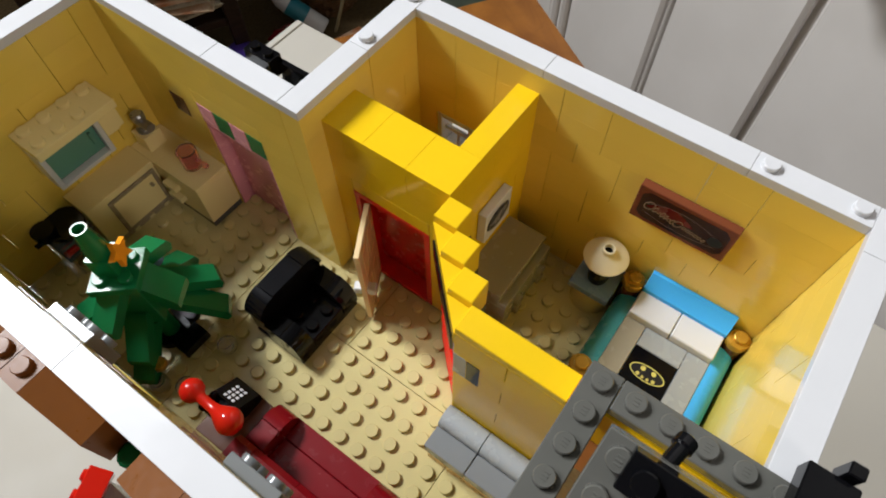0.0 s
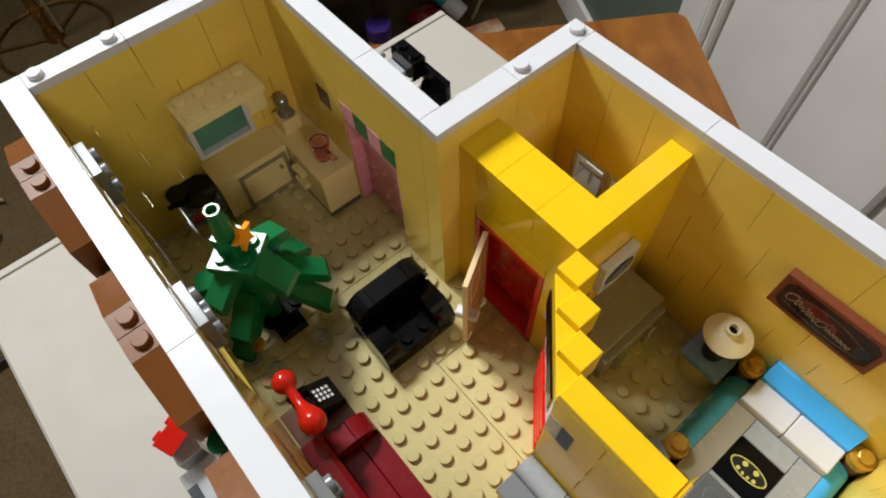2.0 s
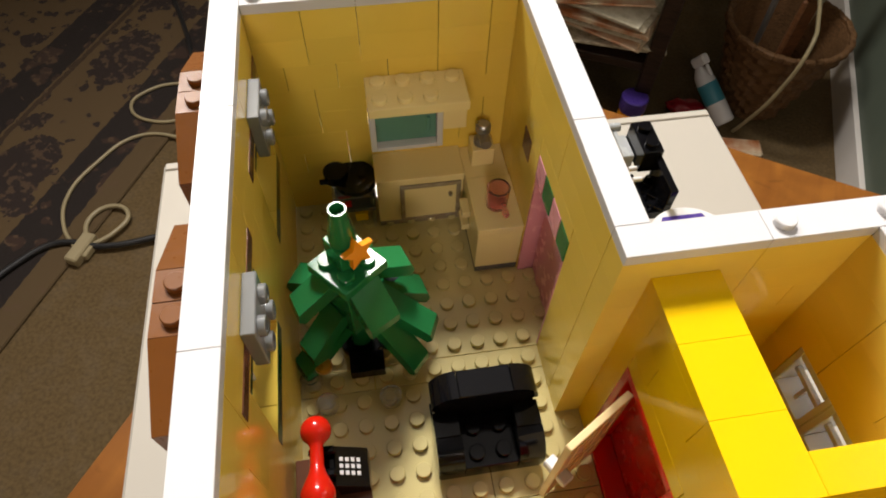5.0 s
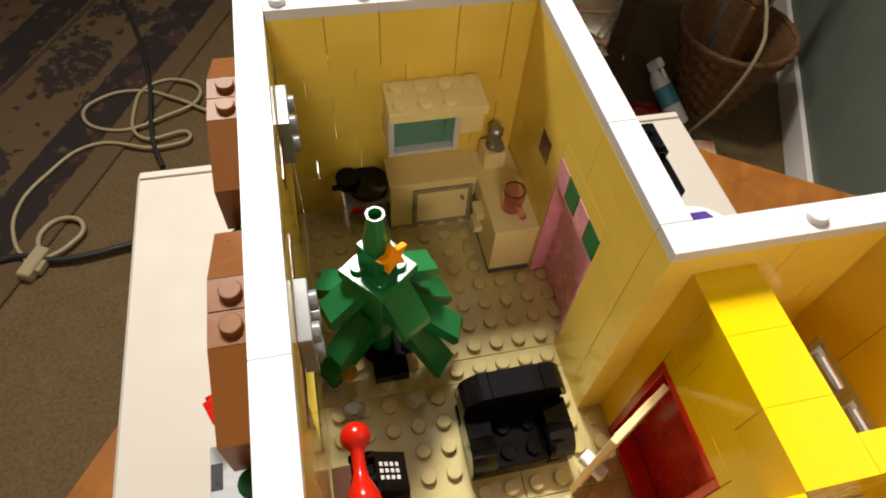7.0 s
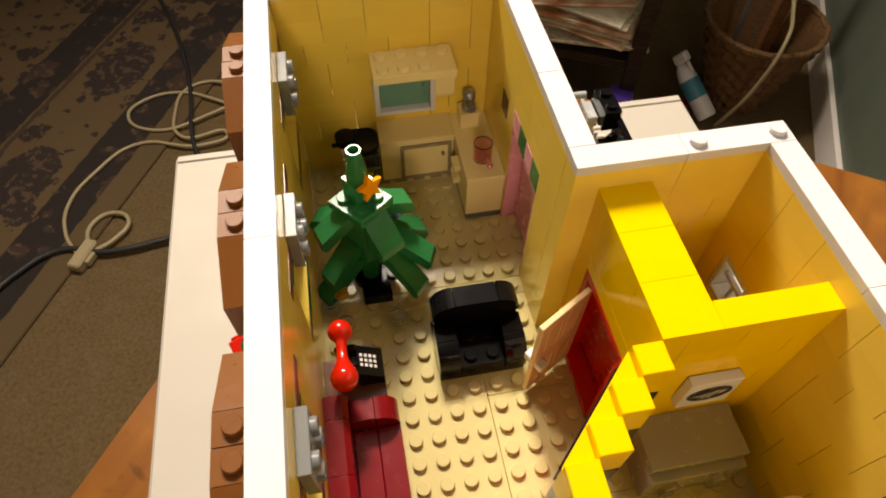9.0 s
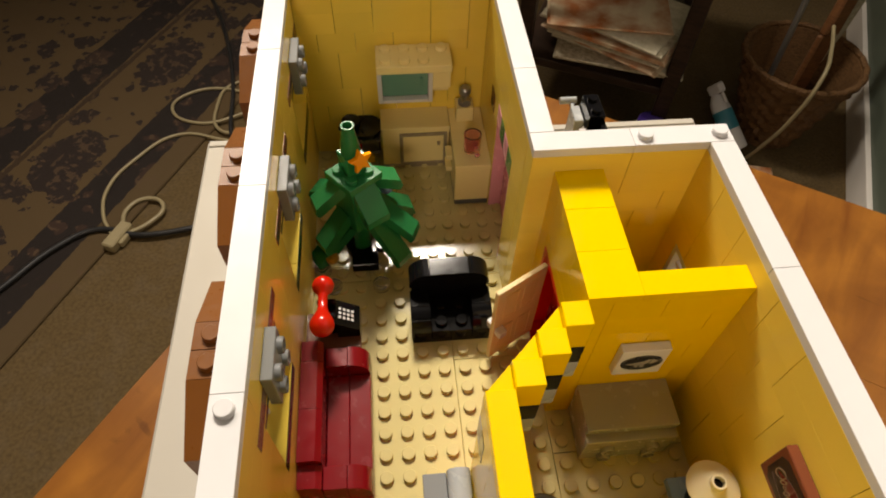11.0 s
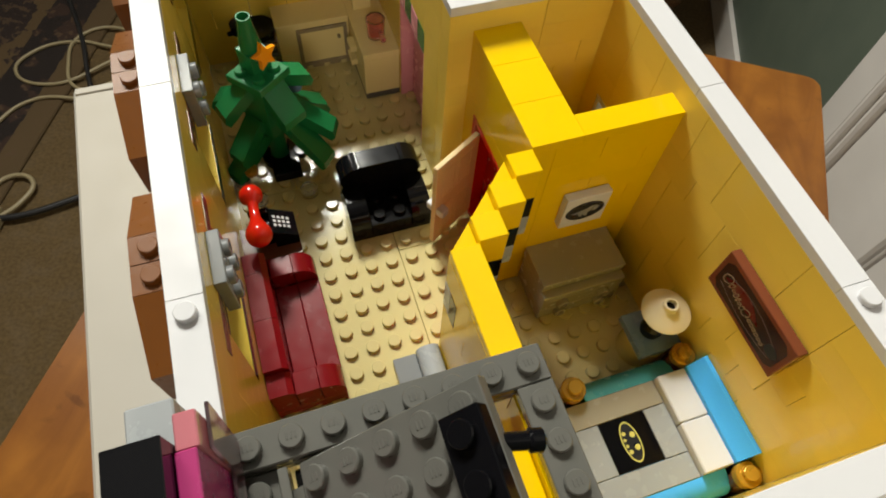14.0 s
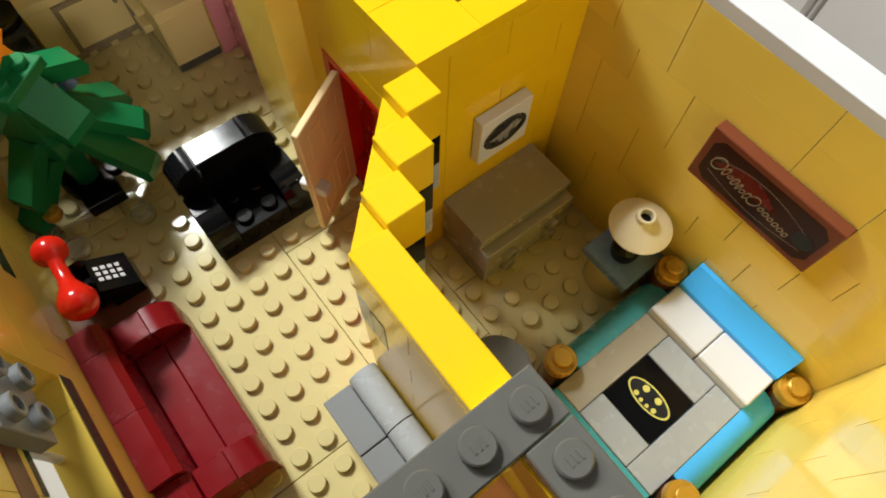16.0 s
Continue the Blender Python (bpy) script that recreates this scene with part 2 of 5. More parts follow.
# coloured pieces over the kitchen door, and one brown brick
for y, m in ((6, PINK), (5, GREEN), (4, PINK), (3, GREEN)):
    piece("brick", ("sq", m.name), lambda: box_bm(-0.012, G, 0.006, 0.98, 1 - G, 1.194, 0.03), m, wall_kitchen_east, (0, y, 6.4))
piece("brick", ("sq", "b"), lambda: box_bm(-0.012, G, 0.006, 0.98, 1 - G, 1.194, 0.03), BROWN, wall_kitchen_east, (0, 8, 6.0))
piece("plate", "lintel4", lambda: box_bm(0.003, G, 0.006, 0.997, 4 - G, 0.794, 0.006), WALL, wall_kitchen_east, (0, 3, 7.6))

# ---- doors and windows ----
door_pink = thing("door_1", "closed pink door set back in the kitchen wall", "door", (0, 3, 0), kind="structure")
part("door_leaf", box_bm(0.7, 0.15, 0.02, 0.88, 3.85, 6.25, 0.03), PINK, door_pink)
part("jamb", box_bm(0.02, 0.01, 0.01, 0.9, 0.15, 6.38, 0.02), PINK, door_pink)
part("jamb", box_bm(0.02, 3.85, 0.01, 0.9, 3.99, 6.38, 0.02), PINK, door_pink)
part("head", box_bm(0.02, 0.15, 6.25, 0.9, 3.85, 6.38, 0.02), PINK, door_pink)
part("handle", lathe_bm([(0.1, 0), (0.1, 0.16), (0.06, 0.2)], 12, None, (0.52, 0.6, 2.9), "x"), DGREY, door_pink)

door_closet = thing("door_2", "open tan panelled door in a red frame", "door", (1, -5, 0), kind="structure")
part("jamb", box_bm(-0.02, 0.0, 0.0, 1.0, 0.3, 6.4, 0.03), RED, door_closet, "red frame upright")
part("jamb", box_bm(-0.02, 3.7, 0.0, 1.0, 4.0, 6.4, 0.03), RED, door_closet, "red frame upright")
part("head", box_bm(-0.02, 0.3, 6.1, 1.0, 3.7, 6.4, 0.03), RED, door_closet, "red frame head")
part("sill", box_bm(-0.02, 0.3, 0.0, 0.85, 3.7, 0.3, 0.03), RED, door_closet, "red sill")
DEEPRED = mat("deep_red_plastic", (0.55, 0.018, 0.006), 0.25, 0.05)
part("back_panel", box_bm(0.86, 0.3, 0.0, 0.98, 3.7, 6.1, 0.02), DEEPRED, door_closet, "deep red inner panel")
for y in (2.5, 3.2):
    part("stud", lathe_bm([(0.3, -0.2), (0.3, 0.0)], 14, None, (0.86, y, 5.5), "x"), DGREY, door_closet)
part("lintel", box_bm(0.0, 0.0, 6.4, 0.98, 4.0, 7.2, 0.03), YELLOW, door_closet, "yellow plates over the frame")
LEAF = Matrix.Translation(Vector((0.0, 3.3, 0.3)) * U) @ pose(0, 0, 0, 0, 0, 210)
bm = box_bm(0, -0.12, 0, 2.75, 0.12, 5.7, 0.03)
for u0, u1, v0, v1 in ((0.45, 1.25, 3.3, 5.2), (1.5, 2.3, 3.3, 5.2), (0.45, 1.25, 0.5, 2.5), (1.5, 2.3, 0.5, 2.5)):
    for s in (-1, 1):
        for a, b, c, d in ((u0, u1, v0, v0 + 0.07), (u0, u1, v1 - 0.07, v1), (u0, u0 + 0.07, v0 + 0.07, v1 - 0.07), (u1 - 0.07, u1, v0 + 0.07, v1 - 0.07)):
            box_bm(a, min(s * 0.12, s * 0.15), c, b, max(s * 0.12, s * 0.15), d, 0.01, bm)
LEAFTAN = mat("warm_tan_plastic", (0.80, 0.60, 0.33), 0.2, 0.03)
panel = part("leaf", bm, LEAFTAN, door_closet, "tan moulded door panel")
panel.matrix_local = LEAF
knob = part("handle", box_bm(2.2, -0.5, 2.3, 2.65, 0.5, 2.75, 0.05), WHITE, door_closet, "white door handle")
knob.matrix_local = LEAF

door_red = thing("door_3", "red door with a printed white and purple upper panel", "door", (-0.12, -6.02, 0), 225, kind="structure")
part("door_leaf", box_bm(0.1, 0.34, 0.02, 3.9, 0.56, 4.4, 0.03), RED, door_red)
part("upper_panel", box_bm(0.1, 0.34, 4.42, 3.9, 0.56, 7.15, 0.03), WHITE, door_red, "white printed panel")
part("head_strip", box_bm(0.1, 0.0, 7.62, 3.9, 0.12, 8.75, 0.03), BLACK, door_red, "black strip")
PURPLE = mat("purple_print", (0.06, 0.03, 0.22), 0.3)
for u in (0.5, 1.6, 2.7):
    part("print", box_bm(u, 0.31, 5.0, u + 0.55, 0.342, 6.8, 0.008), PURPLE, door_red, "purple printed bar")
for v in (0.5, 1.5, 2.5, 3.5):
    part("lattice", box_bm(0.4, 0.24, v, 3.6, 0.342, v + 0.4, 0.02), RED, door_red, "raised red bar")


DKGREEN = mat("dark_green_plastic", (0.003, 0.045, 0.02), 0.18, 0.06)


def window_west(y, n):
    w = thing("window_%d" % n, "open window in a dark green frame in the yellow toy-brick wall", "window", (-11, y, 3.6), kind="structure")
    for a, b in ((0.0, 0.08), (3.92, 4.0)):
        part("frame", box_bm(0.05, a + 0.005, 1.21, 0.22, b - 0.005, 4.56, 0.02), DKGREEN, w)
    part("head", box_bm(0.05, 0.01, 4.57, 1.005, 3.99, 4.79, 0.02), DKGREEN, w)
    part("sill", box_bm(0.9, -0.12, 0.5, 1.012, 4.12, 1.12, 0.01), DKGREEN, w, "dark green strip under the opening")
    part("mullion", box_bm(0.1, 1.92, 1.21, 0.3, 2.08, 4.56, 0.03), WHITE, w, "white window bar")
    part("transom", box_bm(0.12, 0.14, 2.9, 0.28, 1.92, 3.02, 0.02), WHITE, w, "white window bar")
    part("transom", box_bm(0.12, 2.08, 2.9, 0.28, 3.86, 3.02, 0.02), WHITE, w, "white window bar")
    part("lintel", box_bm(0.9, -0.9, 5.05, 1.03, 4.9, 5.6, 0.015), BROWN, w, "brown strip over the window")
    b = thing("stud_plate", "grey four-stud plate clipped flat to the wall over a window", "toy plate", (-10, y + 1, 7.8), group="plates over the windows")
    plate = part("plate", box_bm(0.0, 0.02, 0.0, 0.4, 1.98, 1.9, 0.03), MIDGREY, b)
    for u in (0.5, 1.5):
        for v in (0.48, 1.42):
            piece("stud", "hollow_stud", lambda: lathe_bm([(0.3, -0.02), (0.3, 0.18), (0.27, 0.21), (0.18, 0.21), (0.18, 0.1)], 14, None, (0, 0, 0), "x"), MIDGREY, plate, (0.4, u, v))
    # gabled brown awning outside
    a = thing("awning", "reddish-brown gabled toy awning outside a window", "awning", (-12, y + 2, 7.4), group="window awnings")
    for s in (-1, 1):
        bm = prism_bm([(s * 0.02, 0.0), (s * 1.0, 0.0), (s * 1.0, 2.8), (s * 0.02, 2.8)], -0.1, 0.98, axis="x")
        stud_bm(0.5, s * 0.5, 2.8, bm)
        part("brick", bm, BROWNROUGH, a)
        part("slope", prism_bm([(s * 1.02, 0.0), (s * 3.2, 0.0), (s * 3.2, 1.9), (s * 1.02, 2.8)], -0.1, 0.98, axis="x"), BROWNROUGH, a)
    for s in (-1, 1):
        c = thing("garland", "green and pink striped round toy bricks beside a window", "garland", (-11.6, y + 2 + s * 3.6, 4.6), group="striped garlands")
        for k in range(5):
            part("ring", lathe_bm([(0.34, k * 0.6), (0.42, k * 0.6 + 0.05), (0.42, k * 0.6 + 0.5), (0.34, k * 0.6 + 0.58)], 14), GREEN if k % 2 == 0 else PINK, c)


for i, y in enumerate((-9, -1, 7)):
    window_west(y, i + 1)

window_east = thing("window_4", "white double window frames in the closet's outer wall", "window", (7, -5, 3.6), kind="structure")
for k in (0, 2):
    for a, b, c, d in ((0.0, 0.25, 0, 2.4), (1.75, 2.0, 0, 2.4), (0.25, 1.75, 0, 0.3), (0.25, 1.75, 2.1, 2.4)):
        part("frame", box_bm(0.0, k + a + 0.004, c + 0.005, 0.95, k + b - 0.004, d - 0.005, 0.03), WHITE, window_east)
    part("bar", box_bm(0.3, k + 0.25, 1.1, 0.5, k + 1.75, 1.3, 0.02), WHITE, window_east)
    part("bar", box_bm(0.32, k + 0.93, 0.3, 0.48, k + 1.07, 1.1, 0.02), WHITE, window_east)


# ---- living room ----
def round_end(y0, z0, z1, x0, x1, n=8):
    """Outline (y, z) of a block whose low-y upper edge is rounded."""
    r = min(z1 - z0, 1.0)
    pts = [(y0 + 1, z0), (y0, z0)] if z1 - z0 > r else [(y0 + 1, z0)]
    for i in range(n + 1):
        a = math.pi - math.pi / 2 * i / n
        pts.append((y0 + 1 + math.cos(a), z1 - r + r * math.sin(a)))
    return pts


armchair = thing("armchair", "glossy black toy-brick armchair with studs on the seat", "armchair", (-5, -2, 0))
part("base", box_bm(0.05, 0.05, 0.0, 3.95, 2.95, 0.4, 0.03), BLACK, armchair)
bm = box_bm(1.0, 0.03, 0.4, 3.0, 2.0, 1.1, 0.03)
for i in (1.5, 2.5):
    stud_bm(i, 0.55, 1.1, bm)
    stud_bm(i, 1.5, 1.1, bm)
part("seat", bm, BLACK, armchair)
for x in (0, 3):
    part("armrest", prism_bm(round_end(0.02, 0.4, 1.9, 0, 1), x + 0.02, x + 0.98, axis="x"), BLACK, armchair)
    part("armrest_block", box_bm(x + 0.02, 1.04, 0.4, x + 0.98, 2.0, 1.9, 0.03), BLACK, armchair)
part("backrest", box_bm(0.1, 2.02, 0.4, 3.9, 2.98, 2.2, 0.03), BLACK, armchair)
arc = [(0.02, 2.2)] + [(1 - math.cos(math.pi / 2 * i / 8), 2.2 + 1.0 * math.sin(math.pi / 2 * i / 8)) for i in range(1, 9)] + [(1.0, 2.2)]
part("back_curve", prism_bm(arc, 1.95, 2.98), BLACK, armchair)
part("back_curve", prism_bm([(4 - u, v) for u, v in arc], 1.95, 2.98), BLACK, armchair)
part("back_tile", box_bm(1.02, 1.95, 2.2, 2.98, 2.98, 3.2, 0.03), BLACK, armchair)

sofa = thing("sofa", "dark red toy-brick sofa with rounded armrests", "sofa", (-10, -9.4, 0))
part("base", box_bm(0.02, 0.0, 0.0, 2.95, 6.4, 0.8, 0.03), REDBROWN, sofa)
part("backrest", prism_bm([(0.02, 0.8), (0.98, 0.8), (0.98, 2.75), (0.75, 2.95), (0.02, 2.95)], 1.0, 3.2), REDBROWN, sofa)
part("backrest", prism_bm([(0.02, 0.8), (0.98, 0.8), (0.98, 2.75), (0.75, 2.95), (0.02, 2.95)], 3.22, 5.4), REDBROWN, sofa)
part("back_end", prism_bm([(0.02, 0.8), (0.98, 0.8), (0.98, 2.4), (0.75, 2.6), (0.02, 2.6)], 0.02, 0.98), REDBROWN, sofa)
part("back_end", prism_bm([(0.02, 0.8), (0.98, 0.8), (0.98, 2.75), (0.75, 2.95), (0.02, 2.95)], 5.42, 6.38), REDBROWN, sofa)
part("seat", box_bm(1.0, 1.0, 0.8, 1.98, 5.4, 1.2, 0.03), REDBROWN, sofa)
part("seat", box_bm(2.0, 1.0, 0.8, 2.95, 5.4, 1.25, 0.03), REDBROWN, sofa)
for y in (0, 5.4):
    part("armrest", box_bm(1.0, y + 0.02, 0.8, 1.98, y + 0.98, 2.2, 0.03), REDBROWN, sofa)
    cur = [(2.0, 0.8), (2.95, 0.8)] + [(2.0 + 0.95 * math.cos(math.pi / 2 * i / 8), 1.25 + 0.95 * math.sin(math.pi / 2 * i / 8)) for i in range(9)]
    part("arm_curve", prism_bm(cur, y + 0.02, y + 0.98), REDBROWN, sofa)

phone_table = thing("side_table", "small reddish-brown toy-brick side table beside the sofa", "side table", (-10, -3, 0))
part("top", box_bm(0.05, 0.02, 1.6, 2.6, 1.98, 2.0, 0.03), BROWN, phone_table)
part("body", box_bm(0.25, 0.15, 0.0, 2.3, 1.85, 1.6, 0.03), BROWN, phone_table)

telephone = thing("telephone", "black toy telephone with a big red handset and white keypad", "telephone", (-9.4, -2.75, 2.0))
part("cradle", box_bm(0.15, 0.55, 0.0, 0.95, 1.75, 1.1, 0.06), BLACK, telephone)
for y in (0.6, 1.35):
    part("hook", box_bm(0.1, y, 1.1, 1.0, y + 0.3, 1.45, 0.08), BLACK, telephone)
part("body", prism_bm([(0.95, 0.0), (2.0, 0.0), (2.0, 0.55), (0.95, 1.25)], 0.35, 1.65), BLACK, telephone)
bm = bmesh.new()
for i in range(4):
    for j in range(3):
        box_bm(-0.07, -0.07, 0, 0.07, 0.07, 0.02, 0.008, bm)
        bmesh.ops.translate(bm, verts=bm.verts[-24:], vec=(U * (i * 0.215 + 0.02), U * (j * 0.22), 0))
keys = part("keypad", bm, WHITE, telephone, "white number keys")
keys.matrix_local = Matrix.Translation(Vector((1.12, 0.78, 1.145)) * U) @ pose(0, 0, 0, 0, 33.7, 0)
prof = [(0.55 * math.sin(math.pi * k / 12) + 0.01, -1.12 - 0.55 * math.cos(math.pi * k / 12)) for k in range(8)] + [(0.40, -0.68), (0.28, -0.45), (0.22, -0.2), (0.22, 0.4), (0.28, 0.52)]
prof += [(0.5 * math.sin(math.pi * k / 12) + 0.01, 0.92 - 0.5 * math.cos(math.pi * k / 12)) for k in range(4, 13)]
part("handset", lathe_bm(prof, 20, None, (0.45, 1.1, 1.9), "y"), RED, telephone, "bright red handset")

bench = thing("bench", "grey toy-brick bench with a rounded back along the yellow partition", "bench", (-5, -13, 0))
for y in (0, 2):
    part("seat", box_bm(0.02, y + 0.02, 1.2, 0.99, y + 1.98, 2.0, 0.03), MIDGREY, bench)
    part("back_curve", prism_bm([(1.01, 1.2), (1.97, 1.2), (1.97, 2.2)] + [(1.49 + 0.48 * math.cos(math.pi * i / 10), 2.2 + 0.4 * math.sin(math.pi * i / 10)) for i in range(1, 10)] + [(1.01, 2.2)], y + 0.02, y + 1.98), LGREY, bench)
part("base", box_bm(0.1, 0.1, 0.0, 1.97, 3.9, 1.2, 0.03), GOLD, bench, "gold-brown base")

# ---- christmas tree ----
tree = thing("christmas_tree", "green toy-brick christmas tree with an orange star", "christmas tree", (-7.35, 4.35, 0))
part("trunk", lathe_bm([(0.5, 0.4), (0.5, 5.6)], 14), GREEN, tree)
part("base", lathe_bm([(0.95, 0.0), (0.95, 0.4)], 20), BLACK, tree, "black round foot")


part("core", box_bm(-0.8, -0.8, 2.6, 0.8, 0.8, 5.59, 0.03), GREEN, tree).matrix_local = pose(0, 0, 0, 0, 0, 40)


def arm(angle, z, tilt, length, w=1.0, h=0.62, out=0.45):
    bm = prism_bm([(0, 0), (length, 0), (length, h * 0.55), (length - 0.3, h), (0, h)], -w / 2, w / 2)
    ob = part("branch", bm, GREEN, tree)
    ob.matrix_local = pose(0, 0, 0, 0, 0, angle) @ Matrix.Translation(Vector((out, 0, z)) * U) @ pose(0, 0, 0, 0, tilt, 0)
    return ob


for a, z, t, n, w in ((199, 5.2, 36, 2.0, 1.0), (302, 5.25, 46, 2.0, 1.25), (19, 5.2, 28, 2.0, 1.0), (150, 4.2, 26, 2.3, 1.0), (75, 5.0, 40, 1.5, 1.0)):
    arm(a, z, t, n, w)
for a, z, t, n in ((213, 3.3, 44, 2.5), (211, 2.2, 38, 2.9), (317, 3.5, 45, 3.5), (337, 4.1, 36, 3.2), (14, 3.7, 34, 2.8), (110, 3.3, 44, 2.2)):
    arm(a, z, t, n, 0.98, 0.6)
bm = box_bm(-1, -1, 0, 1, 1, 0.4, 0.03)
for i in (-0.5, 0.5):
    for j in (-0.5, 0.5):
        stud_bm(i, j, 0.4, bm)
top = part("top_plate", bm, GREEN, tree)
top.matrix_local = Matrix.Translation(Vector((0, 0, 5.6)) * U) @ pose(0, 0, 0, -3.5, 0, 0) @ pose(0, 0, 0, 0, 0, 40)
post = part("post", box_bm(-0.5, -0.5, 0, 0.5, 0.5, 1.2, 0.03), GREEN, tree)
post.matrix_local = Matrix.Translation(Vector((0, 0.15, 6.0)) * U) @ pose(0, 0, 0, 0, 0, 32)
part("cone", lathe_bm([(0.48, 0), (0.48, 0.25), (0.3, 1.45), (0.31, 1.65), (0.24, 1.65), (0.22, 1.2)], 18, None, (0, 0.15, 7.2)), GREEN, tree)
star = [(0.62 * (1 if i % 2 == 0 else 0.48) * math.cos(math.pi / 2 + math.pi * i / 5), 0.62 * (1 if i % 2 == 0 else 0.48) * math.sin(math.pi / 2 + math.pi * i / 5)) for i in range(10)]
ob = part("star", prism_bm(star, -0.12, 0.12), ORANGE, tree, "bright orange star")
ob.matrix_local = Matrix.Translation(Vector((0.45, -0.40, 7.15)) * U) @ pose(0, 0, 0, -12, 0, 32)
for a, z, r, m in ((302, 3.72, 1.5, YELLOW), (225, 1.0, 2.2, GOLD), (345, 1.9, 2.4, PINK), (20, 4.0, 1.6, SBLUE), (330, 0.5, 1.2, BLACK)):
    part("bauble", lathe_bm([(0.3, 0), (0.34, 0.08), (0.34, 0.32), (0.3, 0.4)], 14, None, (r * math.cos(radians(a)), r * math.sin(radians(a)), z)), m, tree, "round ornament")
CLEAR = mat("clear_plastic", (0.9, 0.9, 0.9), 0.06, 0.02, trans=0.9)
for x, y in ((-8.9, 1.5), (-6.4, 1.45), (-9.5, 2.6)):
    s = thing("clear_piece", "clear round toy piece on the floor under the tree", "toy piece", (x, y, 0.2), group="clear pieces under the tree")
    part("body", lathe_bm([(0.42, 0), (0.45, 0.05), (0.45, 0.35), (0.3, 0.4), (0.3, 0.55)], 16), CLEAR, s)
s = thing("gift", "small black and brown toy parcel under the tree", "gift", (-7.4, 2.5, 0.2))
part("body", box_bm(-0.5, 0, 0, 0.9, 0.9, 0.6, 0.03), BLACK, s)

# ---- kitchen ----
CREAM = mat("cream_white_plastic", (0.84, 0.70, 0.34), 0.18, 0.03)
counter = thing("base_cabinet", "cream white toy kitchen base cabinet with a grey-framed door", "cabinet", (-6, 10.2, 0))
part("plinth", box_bm(0.02, 0.06, 0.0, 3.98, 1.79, 0.3, 0.02), DTAN, counter)
part("body", box_bm(0.02, 0.08, 0.3, 3.98, 1.78, 2.85, 0.03), CREAM, counter)
part("worktop", box_bm(0.0, 0.0, 2.85, 3.99, 1.79, 3.25, 0.03), CREAM, counter)
for a, b, c, d in ((1.05, 3.85, 0.35, 0.55), (1.05, 3.85, 2.62, 2.82), (1.05, 1.25, 0.55, 2.62), (3.65, 3.85, 0.55, 2.62)):
    part("door_frame", box_bm(a, -0.06, c, b, 0.08, d, 0.02), DTAN, counter, "grey door frame")
door = part("door", box_bm(1.25, -0.03, 0.55, 3.65, 0.08, 2.62, 0.02), CREAM, counter)
part("handle", lathe_bm([(0.09, -0.2), (0.09, 0.0)], 10, None, (3.35, -0.02, 2.1), "y"), DTAN, door)
counter2 = thing("drawer_cabinet", "cream white toy kitchen drawer unit", "cabinet", (-2, 7, 0))
part("plinth", box_bm(0.04, 0.04, 0.0, 1.98, 4.98, 0.4, 0.02), DGREY, counter2)
part("body", box_bm(0.02, 0.02, 0.4, 1.98, 4.98, 2.8, 0.03), CREAM, counter2)
part("worktop", box_bm(0.0, 0.0, 2.8, 1.99, 2.98, 3.2, 0.03), CREAM, counter2)
part("worktop", box_bm(0.02, 3.0, 2.8, 1.98, 4.98, 3.1, 0.03), CREAM, counter2)
for z in (1.2, 2.1):
    part("drawer_pull", box_bm(-0.35, 1.6, z, 0.02, 2.5, z + 0.35, 0.03), CREAM, counter2)
tap = thing("tap", "silver toy tap on a cream brick", "tap", (-1.1, 11.2, 3.1))
part("block", box_bm(-0.5, -0.5, 0, 0.5, 0.5, 1.0, 0.03), CREAM, tap, "cream brick")
part("pedestal", lathe_bm([(0.38, 1.0), (0.38, 1.2), (0.25, 1.35), (0.25, 1.7)], 16), SILVER, tap)
part("spout", lathe_bm([(0.24, -0.75), (0.24, 0.1), (0.15, 0.2)], 14, None, (0, -0.05, 1.6), "y"), SILVER, tap)
part("knob", lathe_bm([(0.3, 1.7), (0.34, 1.75), (0.34, 2.05), (0.26, 2.15)], 16), SILVER, tap)
cup = thing("cup", "translucent pink toy mug on the drawer unit", "mug", (-0.95, 8.3, 3.2))
TPINK = mat("translucent_pink_plastic", (1.0, 0.55, 0.64), 0.03, 0.02, trans=0.97)
part("bowl", lathe_bm([(0.38, 0.0), (0.46, 0.06), (0.5, 1.15), (0.41, 1.15), (0.38, 0.2)], 24), TPINK, cup)
part("handle", lathe_bm([(0.1, -0.72), (0.15, -0.66), (0.15, -0.45), (0.11, -0.36), (0.11, 0)], 12, None, (0.15, -0.38, 0.55), "y"), TPINK, cup)
hood = thing("wall_cabinet", "cream studded toy wall cabinet with a green glass window", "cabinet", (-6, 10, 4.9))
bm = box_bm(0.0, 0.02, 2.3, 3.99, 1.98, 2.75, 0.03)
for i in range(4):
    for j in range(2):
        if (i, j) != (3, 0):
            stud_bm(i + 0.5, j + 0.5, 2.75, bm)
part("top", bm, CREAM, hood)
part("side", box_bm(3.0, 0.45, 0.95, 3.98, 1.98, 2.3, 0.03), CREAM, hood)
part("back", box_bm(0.02, 1.4, 0.0, 3.98, 1.98, 2.3, 0.03), CREAM, hood)
for a, b, c, d in ((0.0, 0.25, 0, 2.3), (2.75, 3.0, 0, 2.3), (0.25, 2.75, 0.0, 0.25), (0.25, 2.75, 2.1, 2.3)):
    part("frame", box_bm(a + 0.003, 0.42, c + 0.05, b - 0.003, 1.4, d - 0.005, 0.02), WHITE, hood, "white window frame")
TGREEN = mat("green_tinted_glass", (0.16, 0.42, 0.33), 0.08, 0.03, trans=0.35)
